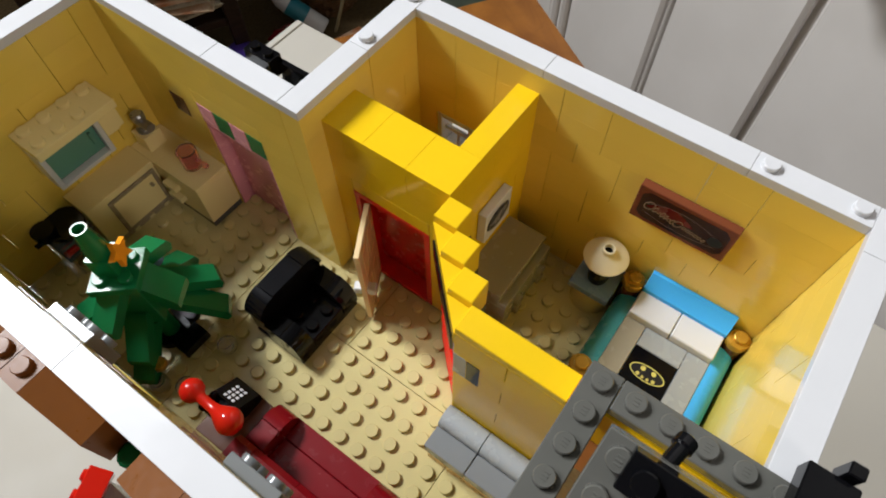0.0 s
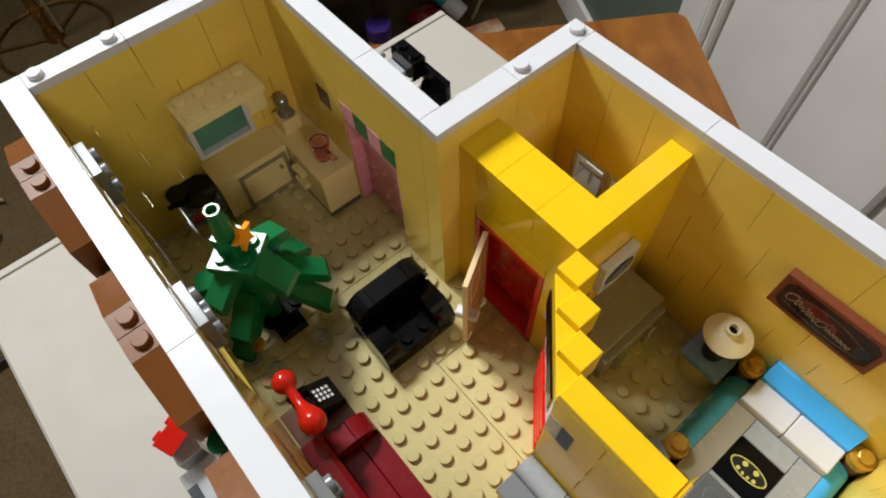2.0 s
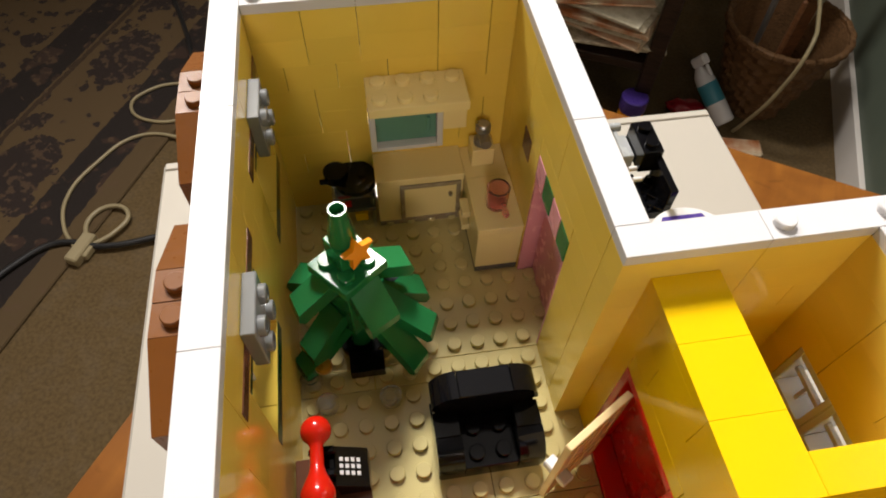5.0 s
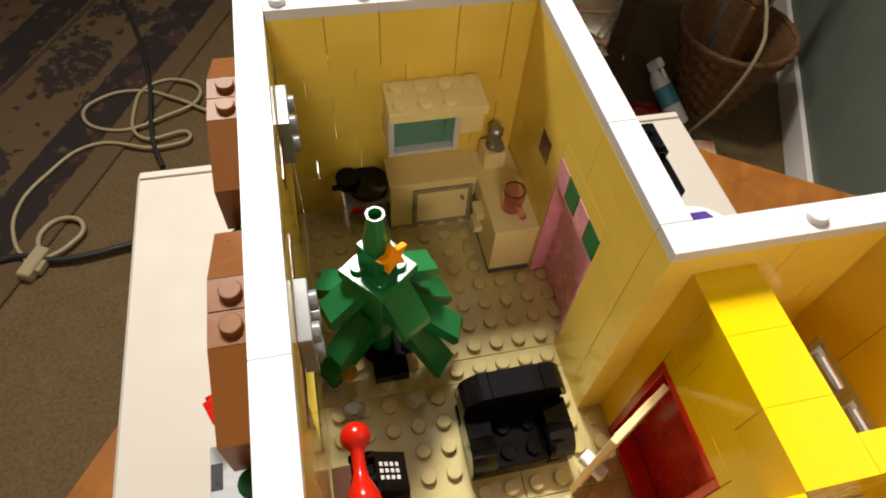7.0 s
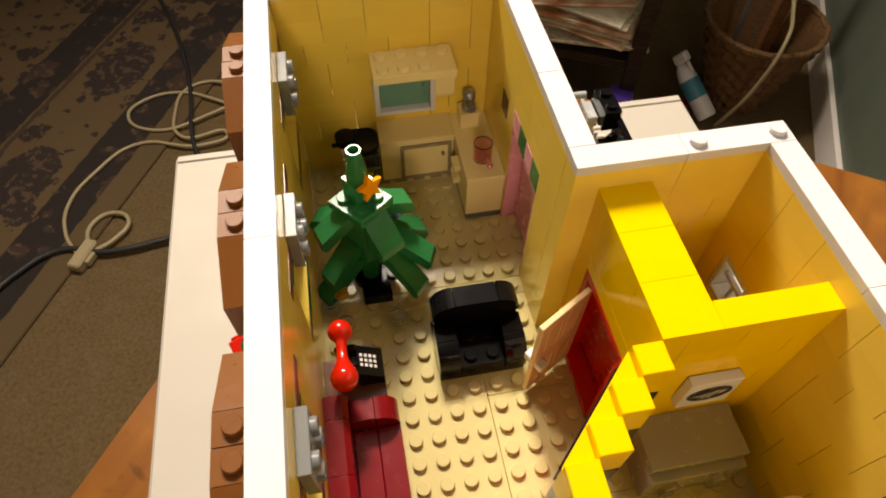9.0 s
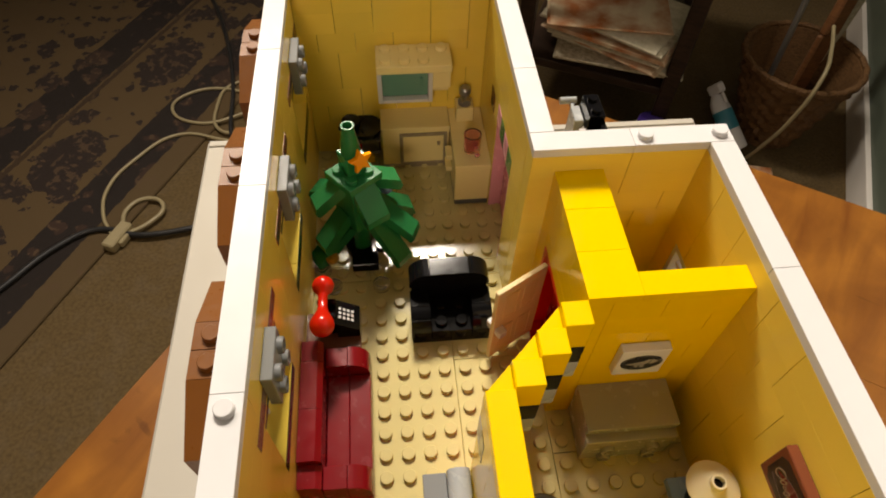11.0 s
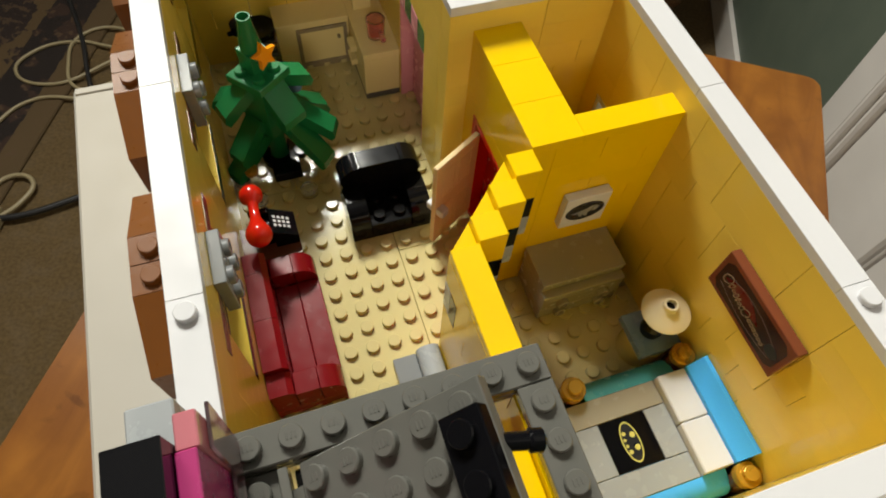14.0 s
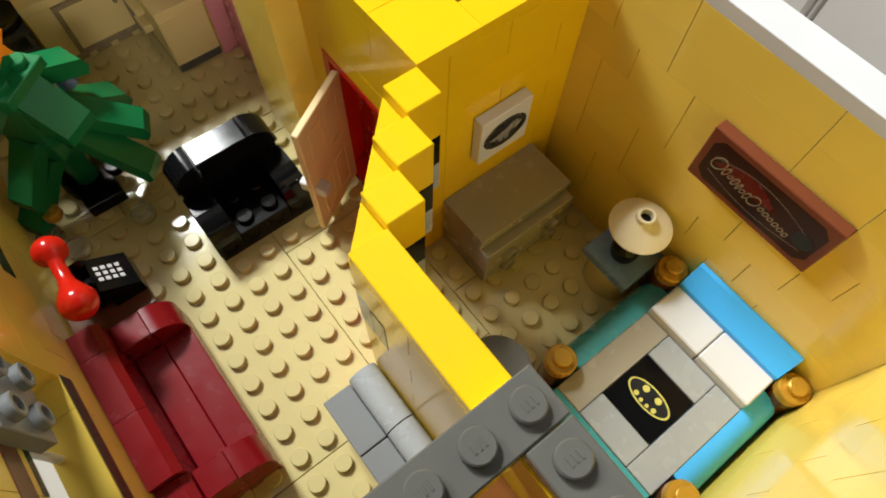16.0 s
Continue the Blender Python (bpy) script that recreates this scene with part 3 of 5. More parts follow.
pane = part("pane", box_bm(0.25, 0.75, 0.3, 2.75, 0.85, 2.09, 0.01), TGREEN, hood, "green tinted pane")
part("handle", box_bm(2.35, 0.6, 0.85, 2.5, 0.76, 1.55, 0.03), TGREEN, pane)
cooker = thing("cooker", "small clear toy stove rack with black pans", "stove", (-8, 10.2, 0))
for x in (0.1, 1.7):
    for y in (0.1, 1.6):
        part("leg", box_bm(x, y, 0, x + 0.14, y + 0.14, 2.2, 0.02), CLEAR, cooker)
part("shelf", box_bm(0.05, 0.05, 1.3, 1.9, 1.8, 1.5, 0.02), DGREY, cooker)
part("top", box_bm(0.0, 0.0, 2.2, 1.95, 1.85, 2.4, 0.02), CLEAR, cooker)
part("burner", box_bm(0.15, 0.2, 1.5, 0.8, 0.6, 1.8, 0.02), RED, cooker, "red block")
part("burner", box_bm(0.9, 0.2, 0.4, 1.5, 0.8, 0.9, 0.02), YELLOW, cooker, "yellow block")
pan = thing("frying_pan", "black toy frying pan on the stove", "frying pan", (-6.9, 11.1, 2.4))
part("bowl", lathe_bm([(0.5, 0), (0.95, 0.12), (0.98, 0.42), (0.88, 0.42), (0.5, 0.2)], 24), BLACK, pan)
part("handle", box_bm(-1.6, -0.12, 0.15, -0.9, 0.12, 0.35, 0.04), BLACK, pan)
pan2 = thing("pot", "small black toy pot on the stove", "pot", (-7.75, 11.4, 2.4))
part("bowl", lathe_bm([(0.4, 0), (0.55, 0.1), (0.55, 0.6), (0.45, 0.62)], 20), BLACK, pan2)

# ---- bedroom ----
STONE = mat("warm_grey_plastic", (0.345, 0.315, 0.245), 0.24, 0.02, bump=0.0015)
dresser = thing("dresser", "grey toy-brick chest of drawers with round knobs against the yellow wall", "chest of drawers", (2, -8.45, 0))
part("plinth", box_bm(0.1, 0.1, 0.0, 3.9, 2.43, 0.2, 0.02), STONE, dresser)
for z in (0.2, 1.0):
    bm = box_bm(0.04, 0.04, z, 3.96, 2.43, z + 0.775, 0.03)
    dr = part("drawer", bm, STONE, dresser)
    for x in (1.05, 3.05):
        part("knob", lathe_bm([(0.3, 0.05), (0.3, -0.15), (0.27, -0.19), (0.19, -0.19), (0.18, -0.06)], 18, None, (x, 0.0, z + 0.42), "y"), STONE, dr)
part("ledge", box_bm(0.02, 0.02, 1.8, 3.98, 2.43, 2.22, 0.04), STONE, dresser)
part("top", prism_bm([(0.42, 2.24), (0.42, 2.5), (0.45, 2.53), (0.36, 2.55), (0.36, 2.76), (0.4, 2.8), (2.43, 2.8), (2.43, 2.24)], 0.02, 3.98, axis="x"), STONE, dresser)

emblem = thing("emblem_tile", "white square tile with a dark oval emblem on the yellow wall", "wall picture", (3, -6, 4.5))
part("tile", box_bm(0.01, -0.42, 0.01, 1.99, -0.02, 1.99, 0.03), WHITE, emblem)
ov = [(1 + 0.86 * math.cos(2 * math.pi * i / 40), 1 + 0.62 * math.sin(2 * math.pi * i / 40)) for i in range(40)]
PRINTBLACK = mat("black_print", (0.012, 0.014, 0.018), 0.3)
PRINTGREY = mat("grey_print", (0.26, 0.26, 0.25), 0.3)
part("oval", prism_bm(ov, -0.428, -0.415), PRINTBLACK, emblem, "dark printed oval")
part("ring", prism_bm([(1 + 0.78 * (u - 1) / 0.86, 1 + 0.54 * (v - 1) / 0.62) for u, v in ov], -0.434, -0.42), PRINTGREY, emblem, "thin silver ring")
part("field", prism_bm([(1 + 0.77 * (u - 1) / 0.86, 1 + 0.53 * (v - 1) / 0.62) for u, v in ov], -0.44, -0.426), PRINTBLACK, emblem, "black field")
blob = [(0.34, 0.98), (0.55, 0.86), (0.70, 0.88), (0.78, 0.66), (0.90, 0.62), (0.92, 0.82), (1.04, 0.62), (1.16, 0.62), (1.14, 0.86), (1.24, 0.98), (1.40, 0.90), (1.54, 0.98), (1.66, 1.12), (1.52, 1.20), (1.44, 1.32), (1.22, 1.30), (1.06, 1.16), (0.86, 1.10), (0.60, 1.02)]
part("figure", prism_bm(blob, -0.446, -0.432), PRINTGREY, emblem, "plain grey shape")

poster = thing("wall_sign", "dark red printed sign with gold loops on the yellow wall", "wall sign", (7, -15, 6.55))
CHOC = mat("reddish_brown_sign", (0.16, 0.042, 0.02), 0.22, 0.08)
MAROON = mat("maroon_print", (0.030, 0.007, 0.007), 0.2)
GOLDP = mat("gold_print", (0.26, 0.19, 0.11), 0.4)
part("tile", box_bm(-0.42, 0.01, 0.01, -0.02, 3.99, 1.99, 0.03), CHOC, poster)


def plate_outline(m, c):
    return [(m + c, m), (4 - m - c, m), (4 - m, m + c), (4 - m, 2 - m - c), (4 - m - c, 2 - m), (m + c, 2 - m), (m, 2 - m - c), (m, m + c)]


part("border", prism_bm(plate_outline(0.22, 0.25), -0.428, -0.415, axis="x"), MAROON, poster, "dark border")
PALEP = mat("pale_print", (0.14, 0.11, 0.085), 0.3)
REDP = mat("red_print", (0.11, 0.008, 0.007), 0.25)
sw = [(1.5 + 2.0 * i / 12, 1.0 + 0.5 * math.sin(math.pi * i / 12)) for i in range(13)] + [(3.5 - 2.0 * i / 12, 1.0 - 0.12 * math.sin(math.pi * i / 12)) for i in range(13)]
part("swoosh", prism_bm(sw, -0.434, -0.42, axis="x"), REDP, poster, "red swoosh")


def loop_bm(bm, u, v, ru, rv, w=0.026, x0=-0.441, x1=-0.43, lean=0.35, n=14):
    """A flat slanting ring in the sign's plane."""
    rows = []
    for k in (1.0, 1.0 - w / min(ru, rv)):
        for x in (x0, x1):
            rows.append([bm.verts.new((x * U, (u - (ru * k * math.cos(2 * math.pi * i / n) + lean * rv * k * math.sin(2 * math.pi * i / n))) * U, (v + rv * k * math.sin(2 * math.pi * i / n)) * U)) for i in range(n)])
    for a, b in ((0, 1), (1, 3), (3, 2), (2, 0)):
        for i in range(n):
            bm.faces.new((rows[a][i], rows[a][(i + 1) % n], rows[b][(i + 1) % n], rows[b][i]))


bm = bmesh.new()
for k, (ru, rv) in enumerate(((0.2, 0.27), (0.075, 0.2), (0.07, 0.09), (0.08, 0.18), (0.05, 0.17), (0.07, 0.1), (0.075, 0.17))):
    loop_bm(bm, 3.36 - (0, 0.27, 0.43, 0.6, 0.75, 0.88, 1.04)[k], 1.0 - 0.035 * k + rv * 0.3, ru, rv)
for k, (ru, rv) in enumerate(((0.17, 0.22), (0.075, 0.09), (0.075, 0.1), (0.07, 0.09), (0.075, 0.1), (0.075, 0.09), (0.065, 0.1))):
    loop_bm(bm, 2.1 - (0, 0.27, 0.44, 0.6, 0.77, 0.94, 1.1)[k], 0.8 - 0.025 * k + rv * 0.3, ru, rv)
part("lettering", bm, GOLDP, poster, "gold slanting loops")
part("ball", prism_bm([(0.62 + 0.3 * math.cos(math.pi * i / 10), 0.92 + 0.27 * math.sin(math.pi * i / 10)) for i in range(20)], -0.446, -0.43, axis="x"), PRINTBLACK, poster, "black round mark")
bm = bmesh.new()
for i in range(22):
    u = 0.5 + 3.05 * i / 22
    for v in (1.12 + 0.38 * math.sin(math.pi * i / 22), 0.66 - 0.22 * math.sin(math.pi * i / 22) - 0.1 * (1 - i / 22)):
        box_bm(-0.438, u, v, -0.43, u + 0.145, v + 0.02, 0.003, bm)
part("line", bm, PALEP, poster, "thin pale lines")

nightstand = thing("nightstand", "sand-blue square toy nightstand on a tan round foot", "nightstand", (6, -11, 0))
part("foot", lathe_bm([(0.98, 0), (0.98, 1.55), (0.9, 1.6)], 28), TAN, nightstand, "tan round foot")
part("top", box_bm(-0.99, -0.99, 1.6, 0.99, 0.99, 2.0, 0.03), SBLUE, nightstand)
SHADE = mat("cream_shade_plastic", (0.84, 0.75, 0.52), 0.2, 0.03)
lamp = thing("table_lamp", "toy table lamp with a white conical shade and black ball base", "table lamp", (5.9, -11, 2.0))
part("base", lathe_bm([(0.3, 0), (0.46, 0.1), (0.5, 0.35), (0.46, 0.6), (0.3, 0.75)], 20), BLACK, lamp)
part("stem", lathe_bm([(0.2, 0.7), (0.2, 1.9)], 14), BLACK, lamp)
part("shade", lathe_bm([(0.92, 1.92), (0.99, 1.92), (1.01, 2.0), (0.76, 2.2), (0.36, 2.38), (0.3, 2.44), (0.3, 2.62), (0.27, 2.66), (0.21, 2.66), (0.2, 2.4), (0.3, 2.3)], 32), SHADE, lamp)
# solid black plug; the hollow's shade is put into its colour
part("hole", lathe_bm([(0.19, 2.30), (0.19, 2.45)], 14), BLACK, lamp, "black plug for the hollow's darkness")

# azure plastic with its shade and yellow bounce put into the colour
AZURESHADE = mat("shaded_azure_plastic", (0.05, 0.33, 0.36), 0.25, 0.04)
bed = thing("bed", "azure and grey toy-brick bed with black emblem and white pillows", "bed", (1, -18, 0))
part("base", box_bm(0.1, 1.02, 0.0, 5.98, 4.98, 1.6, 0.03), AZURE, bed)
for a, b, c, d, m in ((0, 4, 4, 5, STONE), (0, 1, 2, 4, LGREY), (3, 4, 2, 4, LGREY), (0, 4, 1, 2, LGREY)):
    part("blanket_tile", box_bm(a + G, c + G, 1.6, b - G, d - G, 2.0, 0.025), m, bed)
bt = part("emblem_tile", box_bm(1 + G, 2 + G, 1.6, 3 - G, 4 - G, 2.0, 0.025), BLACK, bed, "black printed tile")
YP = mat("yellow_print", (0.60, 0.54, 0.14), 0.3)
el = [(2 + 0.38 * math.cos(2 * math.pi * i / 40), 3 + 0.80 * math.sin(2 * math.pi * i / 40)) for i in range(40)]
part("oval", prism_bm(el, 1.99, 2.006, axis="z"), YP, bt, "yellow oval ring")
part("oval_field", prism_bm([(2 + 0.86 * (u - 2), 3 + 0.92 * (v - 3)) for u, v in el], 1.995, 2.010, axis="z"), PRINTBLACK, bt, "black oval")
bm = bmesh.new()
for s in (-1, 1):
    lathe_bm([(0.115, 1.998), (0.115, 2.013)], 16, bm, (2.15, 3 + s * 0.25, 0))
    lathe_bm([(0.065, 1.998), (0.065, 2.013)], 16, bm, (1.77, 3 + s * 0.12, 0))
    lathe_bm([(0.085, 1.998), (0.085, 2.013)], 16, bm, (1.82, 3 + s * 0.36, 0))
part("spots", bm, YP, bt, "plain yellow spots")
for y in (1, 3):
    part("pillow", box_bm(4.02, y + 0.015, 1.6, 5.3, y + 1.985, 2.42, 0.05), WHITE, bed, "white pillow")
part("headboard", prism_bm([(5.3, 1.6), (5.98, 1.6), (5.98, 3.3), (5.8, 3.3), (5.3, 2.6)], 1.02, 4.98), AZURE, bed)
for s, y in ((1, 0), (-1, 6)):
    rail = [(y + s * 1.0, 0.4), (y + s * 0.12, 0.4)] + [(y + s * (1.0 - 0.88 * math.cos(math.pi / 2 * i / 8)), 1.0 + 0.95 * math.sin(math.pi / 2 * i / 8)) for i in range(9)]
    part("side_rail", prism_bm(rail, 0.95, 5.05, axis="x"), AZURE if s == 1 else AZURESHADE, bed)
part("foot_rail", prism_bm([(0.0, 0.3), (-0.55, 0.3), (-0.55, 1.2), (-0.4, 1.7), (0.0, 1.9)], 1.02, 4.98), AZURESHADE, bed)
for x in (0.5, 5.5):
    for y in (0.5, 5.5):
        ob = part("post", lathe_bm([(0.42, 0), (0.48, 0.05), (0.48, 1.05), (0.44, 1.15), (0.48, 1.25), (0.48, 2.2)], 20, None, (x, y, 0)), BROWN, bed)
        part("knob", lathe_bm([(0.5, 2.2), (0.5, 2.55), (0.46, 2.6), (0.3, 2.6), (0.3, 2.8), (0.26, 2.83)], 20, None, (x, y, 0)), GOLD, ob)

# ---- south end: grey plates, tilted hatch, black and magenta tower ----
deck = thing("roof_deck", "dark grey studded toy plates framing the open south end", "toy roof", (0, 0, 11.0))


def strip_bm(x0, y0, w, d, h=0.4):
    bm = box_bm(x0 + G, y0 + G, 0, x0 + w - G, y0 + d - G, h, 0.03)
    for i in range(w):
        for j in range(d):
            cx, cy = x0 + i + 0.5, y0 + j + 0.5
            stud_bm(cx, cy, h, bm)
            for k in (-0.12, -0.02, 0.08):
                box_bm(cx + k, cy - 0.09, h + 0.2, cx + k + 0.05, cy + 0.09, h + 0.222, 0.008, bm)
    return bm


part("plate", box_bm(-9.98, -14 + G, -0.4, -2 - G, -13 - G, -0.01, 0.03), DGREY, deck)
part("plate", strip_bm(-10, -14, 8, 1), DGREY, deck)
part("plate", strip_bm(-3, -19, 1, 5), DGREY, deck)
part("plate", strip_bm(-10, -19, 1, 5), DGREY, deck).location.z = -0.4 * U
part("inner_plate", box_bm(-8.98, -18.9, -0.35, -8.75, -14.1, 0.35, 0.02), DGREY, deck, "smooth grey edge")
# gold bar added for the lit yellow slit between deck and hatch
part("rod", lathe_bm([(0.07, -18.8), (0.07, -14.9)], 10, None, (-8.62, 0, 0.2), "y"), GOLD, deck, "thin gold bar imitating a lit slit")
support = tagged(new("wall_southwest"), "yellow brick wall under the grey deck", "wall", kind="structure")
for c in range(9):
    course(support, -3, -18, 1.2 * c, 5, "y", c % 2, YELLOW)
    course(support, -10, -19, 1.2 * c, 8, "x", c % 2, WALL)
piece("brick", ("deckbrick",), lambda: box_bm(G, G, 0, 1 - G, 2 - G, 1.2, 0.03), YELLOW, support, (-4, -17, 9.2))
# yellow bricks under the gap, coloured brown to carry their shade
for c in range(7):
    course(support, -4, -17, 1.2 * c, 3, "y", c % 2, BROWNROUGH, (3, 2))
# black brick, also put here to give the gap its darkness
piece("brick", ("gapbrick",), lambda: box_bm(G, G, 0, 1.4, 1 - G, 1.2, 0.03), BLACK, support, (-8.7, -15.05, 9.38))
hatch = thing("hatch", "dark grey studded hatch plate propped open with a black lever", "toy hatch", (-8.28, -19.1, 10.92))
TILT = pose(0, 0, 0, 0, -34, 0)
hp = part("plate", strip_bm(0, 0, 5, 5), DGREY, hatch)
hp.matrix_local = TILT
tongue = part("tongue", prism_bm([(-0.95, 0.2), (0.0, 0.2), (0.0, 4.5), (-0.35, 4.5), (-0.95, 3.9)], 0.02, 0.38, None, "z"), DGREY, hatch)
tongue.matrix_local = TILT
bm = box_bm(0.02, 0.02, 0, 0.98, 1.98, 0.45, 0.03)
stud_bm(0.5, 0.5, 0.45, bm)
stud_bm(0.5, 1.5, 0.45, bm)
hb = part("brick", bm, BLACK, hatch, "black two-stud brick")
hb.matrix_local = TILT @ Matrix.Translation(Vector((4.0, 2.38, 0.41)) * U)
bm = lathe_bm([(0.2, 0), (0.2, 0.55), (0.26, 0.6), (0.26, 0.85), (0.2, 0.9)], 14, None, (0, 0, 0), "x")
lv = part("lever", bm, BLACK, hatch, "black lever")
lv.matrix_local = Matrix.Translation(Vector((4.0, 3.6, 2.75)) * U) @ pose(0, 0, 0, 0, 10, -12)
catch = thing("catch", "black toy clip at the end of the grey deck", "toy clip", (-2.5, -18.95, 11.42))
part("block", box_bm(-0.7, -0.75, 0.18, 0.9, 0.5, 0.85, 0.04), BLACK, catch)
part("finger", box_bm(0.92, -0.6, 0.3, 1.3, -0.2, 1.2, 0.04), BLACK, catch)

tower = thing("corner_tower", "black, magenta and smoky clear toy bricks stacked at the corner", "toy tower", (-11.3, -17, -24.4))
B0 = 24.4
part("black_slab", box_bm(0.1, 0.0, 0, 1.0, 3.1, B0 + 10.9, 0.04), BLACK, tower, "black bricks")
part("black_slab", box_bm(0.1, 0.0, B0 + 10.91, 1.1, 3.1, B0 + 15.4, 0.02), BLACK, tower, "black bricks")
part("side_stud", lathe_bm([(0.3, -0.4), (0.3, 0.0)], 14, None, (-0.0, 2.1, B0 + 14.4), "x"), BLACK, tower)
ball = lathe_bm([(0.16, -0.72), (0.42, -0.56), (0.62, -0.22), (0.66, 0.05), (0.58, 0.32), (0.36, 0.52), (0.3, 0.55), (0.3, 0.74), (0.26, 0.78)], 22, None, (-0.05, -0.55, B0 + 15.0))
part("ball", ball, BLACK, tower)
part("ball_stem", box_bm(-0.3, -0.85, 0, 0.2, -0.25, B0 + 14.3, 0.04), BLACK, tower)
part("core", box_bm(1.12, -1.0, B0 + 11.22, 1.52, 2.9, B0 + 14.8, 0.03), MAGENTA, tower, "magenta bricks")
part("core", box_bm(0.25, -2.0, 0, 0.99, -1.02, B0 + 14.6, 0.03), MAGENTA, tower, "magenta bricks")
CLEARPINK = mat("frosted_pink_plastic", (0.70, 0.22, 0.26), 0.12, 0.03, trans=0.35)
part("clear_block", box_bm(1.12, 2.92, B0 + 11.62, 1.55, 3.65, B0 + 14.7, 0.03), CLEARPINK, tower, "clear pink brick")
part("cap", box_bm(0.05, 3.12, 0, 0.99, 4.26, B0 + 14.0, 0.04), LGREY, tower, "grey brick")
SMOKE = mat("smoky_clear_plastic", (0.36, 0.22, 0.24), 0.06, 0.02, trans=0.85)
part("pane", prism_bm([(-1.0, B0 + 11.62), (3.72, B0 + 11.62), (3.95, B0 + 14.05), (3.02, B0 + 14.05), (2.9, B0 + 12.5), (-1.0, B0 + 12.5)], 1.57, 1.65, None, "x"), SMOKE, tower, "smoky clear panel")

dish = thing("round_plate", "dark grey round toy plate beside the partition", "toy plate", (-1.0, -11.95, 5.2))
part("body", lathe_bm([(0.82, 0), (0.9, 0.05), (0.9, 0.35), (0.82, 0.4)], 28), DGREY, dish)
part("stem", lathe_bm([(0.3, -5.2), (0.3, 0.0)], 14), LGREY, dish)

# ---- outside pieces ----
lower = tagged(new("wall_lower"), "plain lower storeys of the toy house", "wall", kind="structure")
for x0, y0, x1, y1 in ((-11, -19, 8, 1), (-11, 1.1, 1, 13)):
    part("block", box_bm(x0 + 0.05, y0 + 0.05, -24.3, x1 - 0.05, y1 - 0.05, -0.42, 0.05), WALL, lower)
porch = thing("porch_roof", "light grey toy porch roof with a printed window tile", "toy roof", (-18, -6, -24.3))
part("slab", box_bm(0, 0, 9.0, 6.9, 12.6, 9.6, 0.05), LGREY, porch)
part("wall", box_bm(0.4, 0.4, 0, 6.9, 12.2, 9.0, 0.05), LGREY, porch)
part("print", box_bm(0.05, 9.9, 9.6, 0.75, 11.5, 9.62, 0.005), PRINTBLACK, porch, "black printed panes")
redbrick = thing("toy_brick", "bright red two-by-two toy brick on the porch", "toy brick", (-16.8, 8.2, -14.7))
bm = box_bm(-1, -1, 0, 1, 1, 1.2, 0.04)
for i in (-0.5, 0.5):
    for j in (-0.5, 0.5):
        stud_bm(i, j, 1.2, bm)
part("body", bm, RED, redbrick).matrix_local = Matrix.Translation(Vector((0.5, -0.3, 1.35)) * U) @ pose(0, 0, 0, -65, 0, 22) @ Matrix.Scale(1.2, 4)
part("post", box_bm(-0.9, -0.9, -9.6, 0.9, 0.9, -0.01, 0.04), LGREY, redbrick, "grey post")
figure = new("toy_figure", mesh_of("toy_figure", lathe_bm([(0.5, -9.6), (0.55, -3.0), (0.75, -2.9), (0.6, -1.6), (0.3, -1.5), (0.55, -1.3), (0.62, -0.9), (0.6, -0.4), (0.35, -0.05)], 18), REDBROWN))
figure.location = Vector((-14.5, 6.9, -14.7)) * U
tagged(figure, "small toy figure with dark red hair standing by the porch", "toy figure")

crane = thing("toy_crane", "black and grey toy arm with clips behind the house", "toy machine", (5.4, 9, -24.3))
part("mast", box_bm(0.02, 1.2, 0, 0.57, 2.6, 27.5, 0.05), LGREY, crane, "light grey mast")
bm = box_bm(0.6, 0.62, 27.0, 1.55, 2.58, 28.3, 0.04)
stud_bm(1.07, 1.1, 28.3, bm)
stud_bm(1.07, 2.1, 28.3, bm)
part("head", bm, BLACK, crane)
part("channel", box_bm(0.2, -1.45, 26.1, 1.55, 0.6, 26.6, 0.03), BLACK, crane, "black channel")
part("rail", box_bm(1.2, -1.45, 26.62, 1.55, 0.6, 27.95, 0.03), BLACK, crane, "black rail")
part("rail", box_bm(0.22, -1.45, 26.62, 0.4, 0.6, 27.0, 0.03), BLACK, crane, "black rail")
for k in range(3):
    for t in (-1, 1):
        lb = part("lattice_bar", box_bm(-0.5, -0.05, 0, 0.5, 0.05, 0.08, 0.02), BLACK, crane)
        lb.matrix_local = Matrix.Translation(Vector((0.8, -1.15 + k * 0.7, 26.66 + (0.09 if t > 0 else 0))) * U) @ pose(0, 0, 0, 0, 0, t * 40)
part("clip", lathe_bm([(0.22, -0.5), (0.22, 0.5)], 12, None, (0.1, 3.4, 27.2), "x"), LGREY, crane)
part("clip_arm", box_bm(0.2, 2.58, 26.9, 0.4, 3.3, 27.2, 0.03), LGREY, crane)
for y in (0.8, 0.15):
    part("clip", lathe_bm([(0.12, -0.2), (0.12, 0.2)], 12, None, (0.42, y, 27.1), "x"), WHITE, crane)
disc = thing("toy_disc", "white round toy dish with purple hexagon rings behind the house", "toy dish", (7.2, 5.45, -24.3))
part("pole", lathe_bm([(0.5, 0), (0.5, 26.5)], 14), WHITE, disc)
part("dish", lathe_bm([(0.6, 26.5), (1.95, 26.75), (2.0, 26.9), (0.5, 26.9)], 36), WHITE, disc)
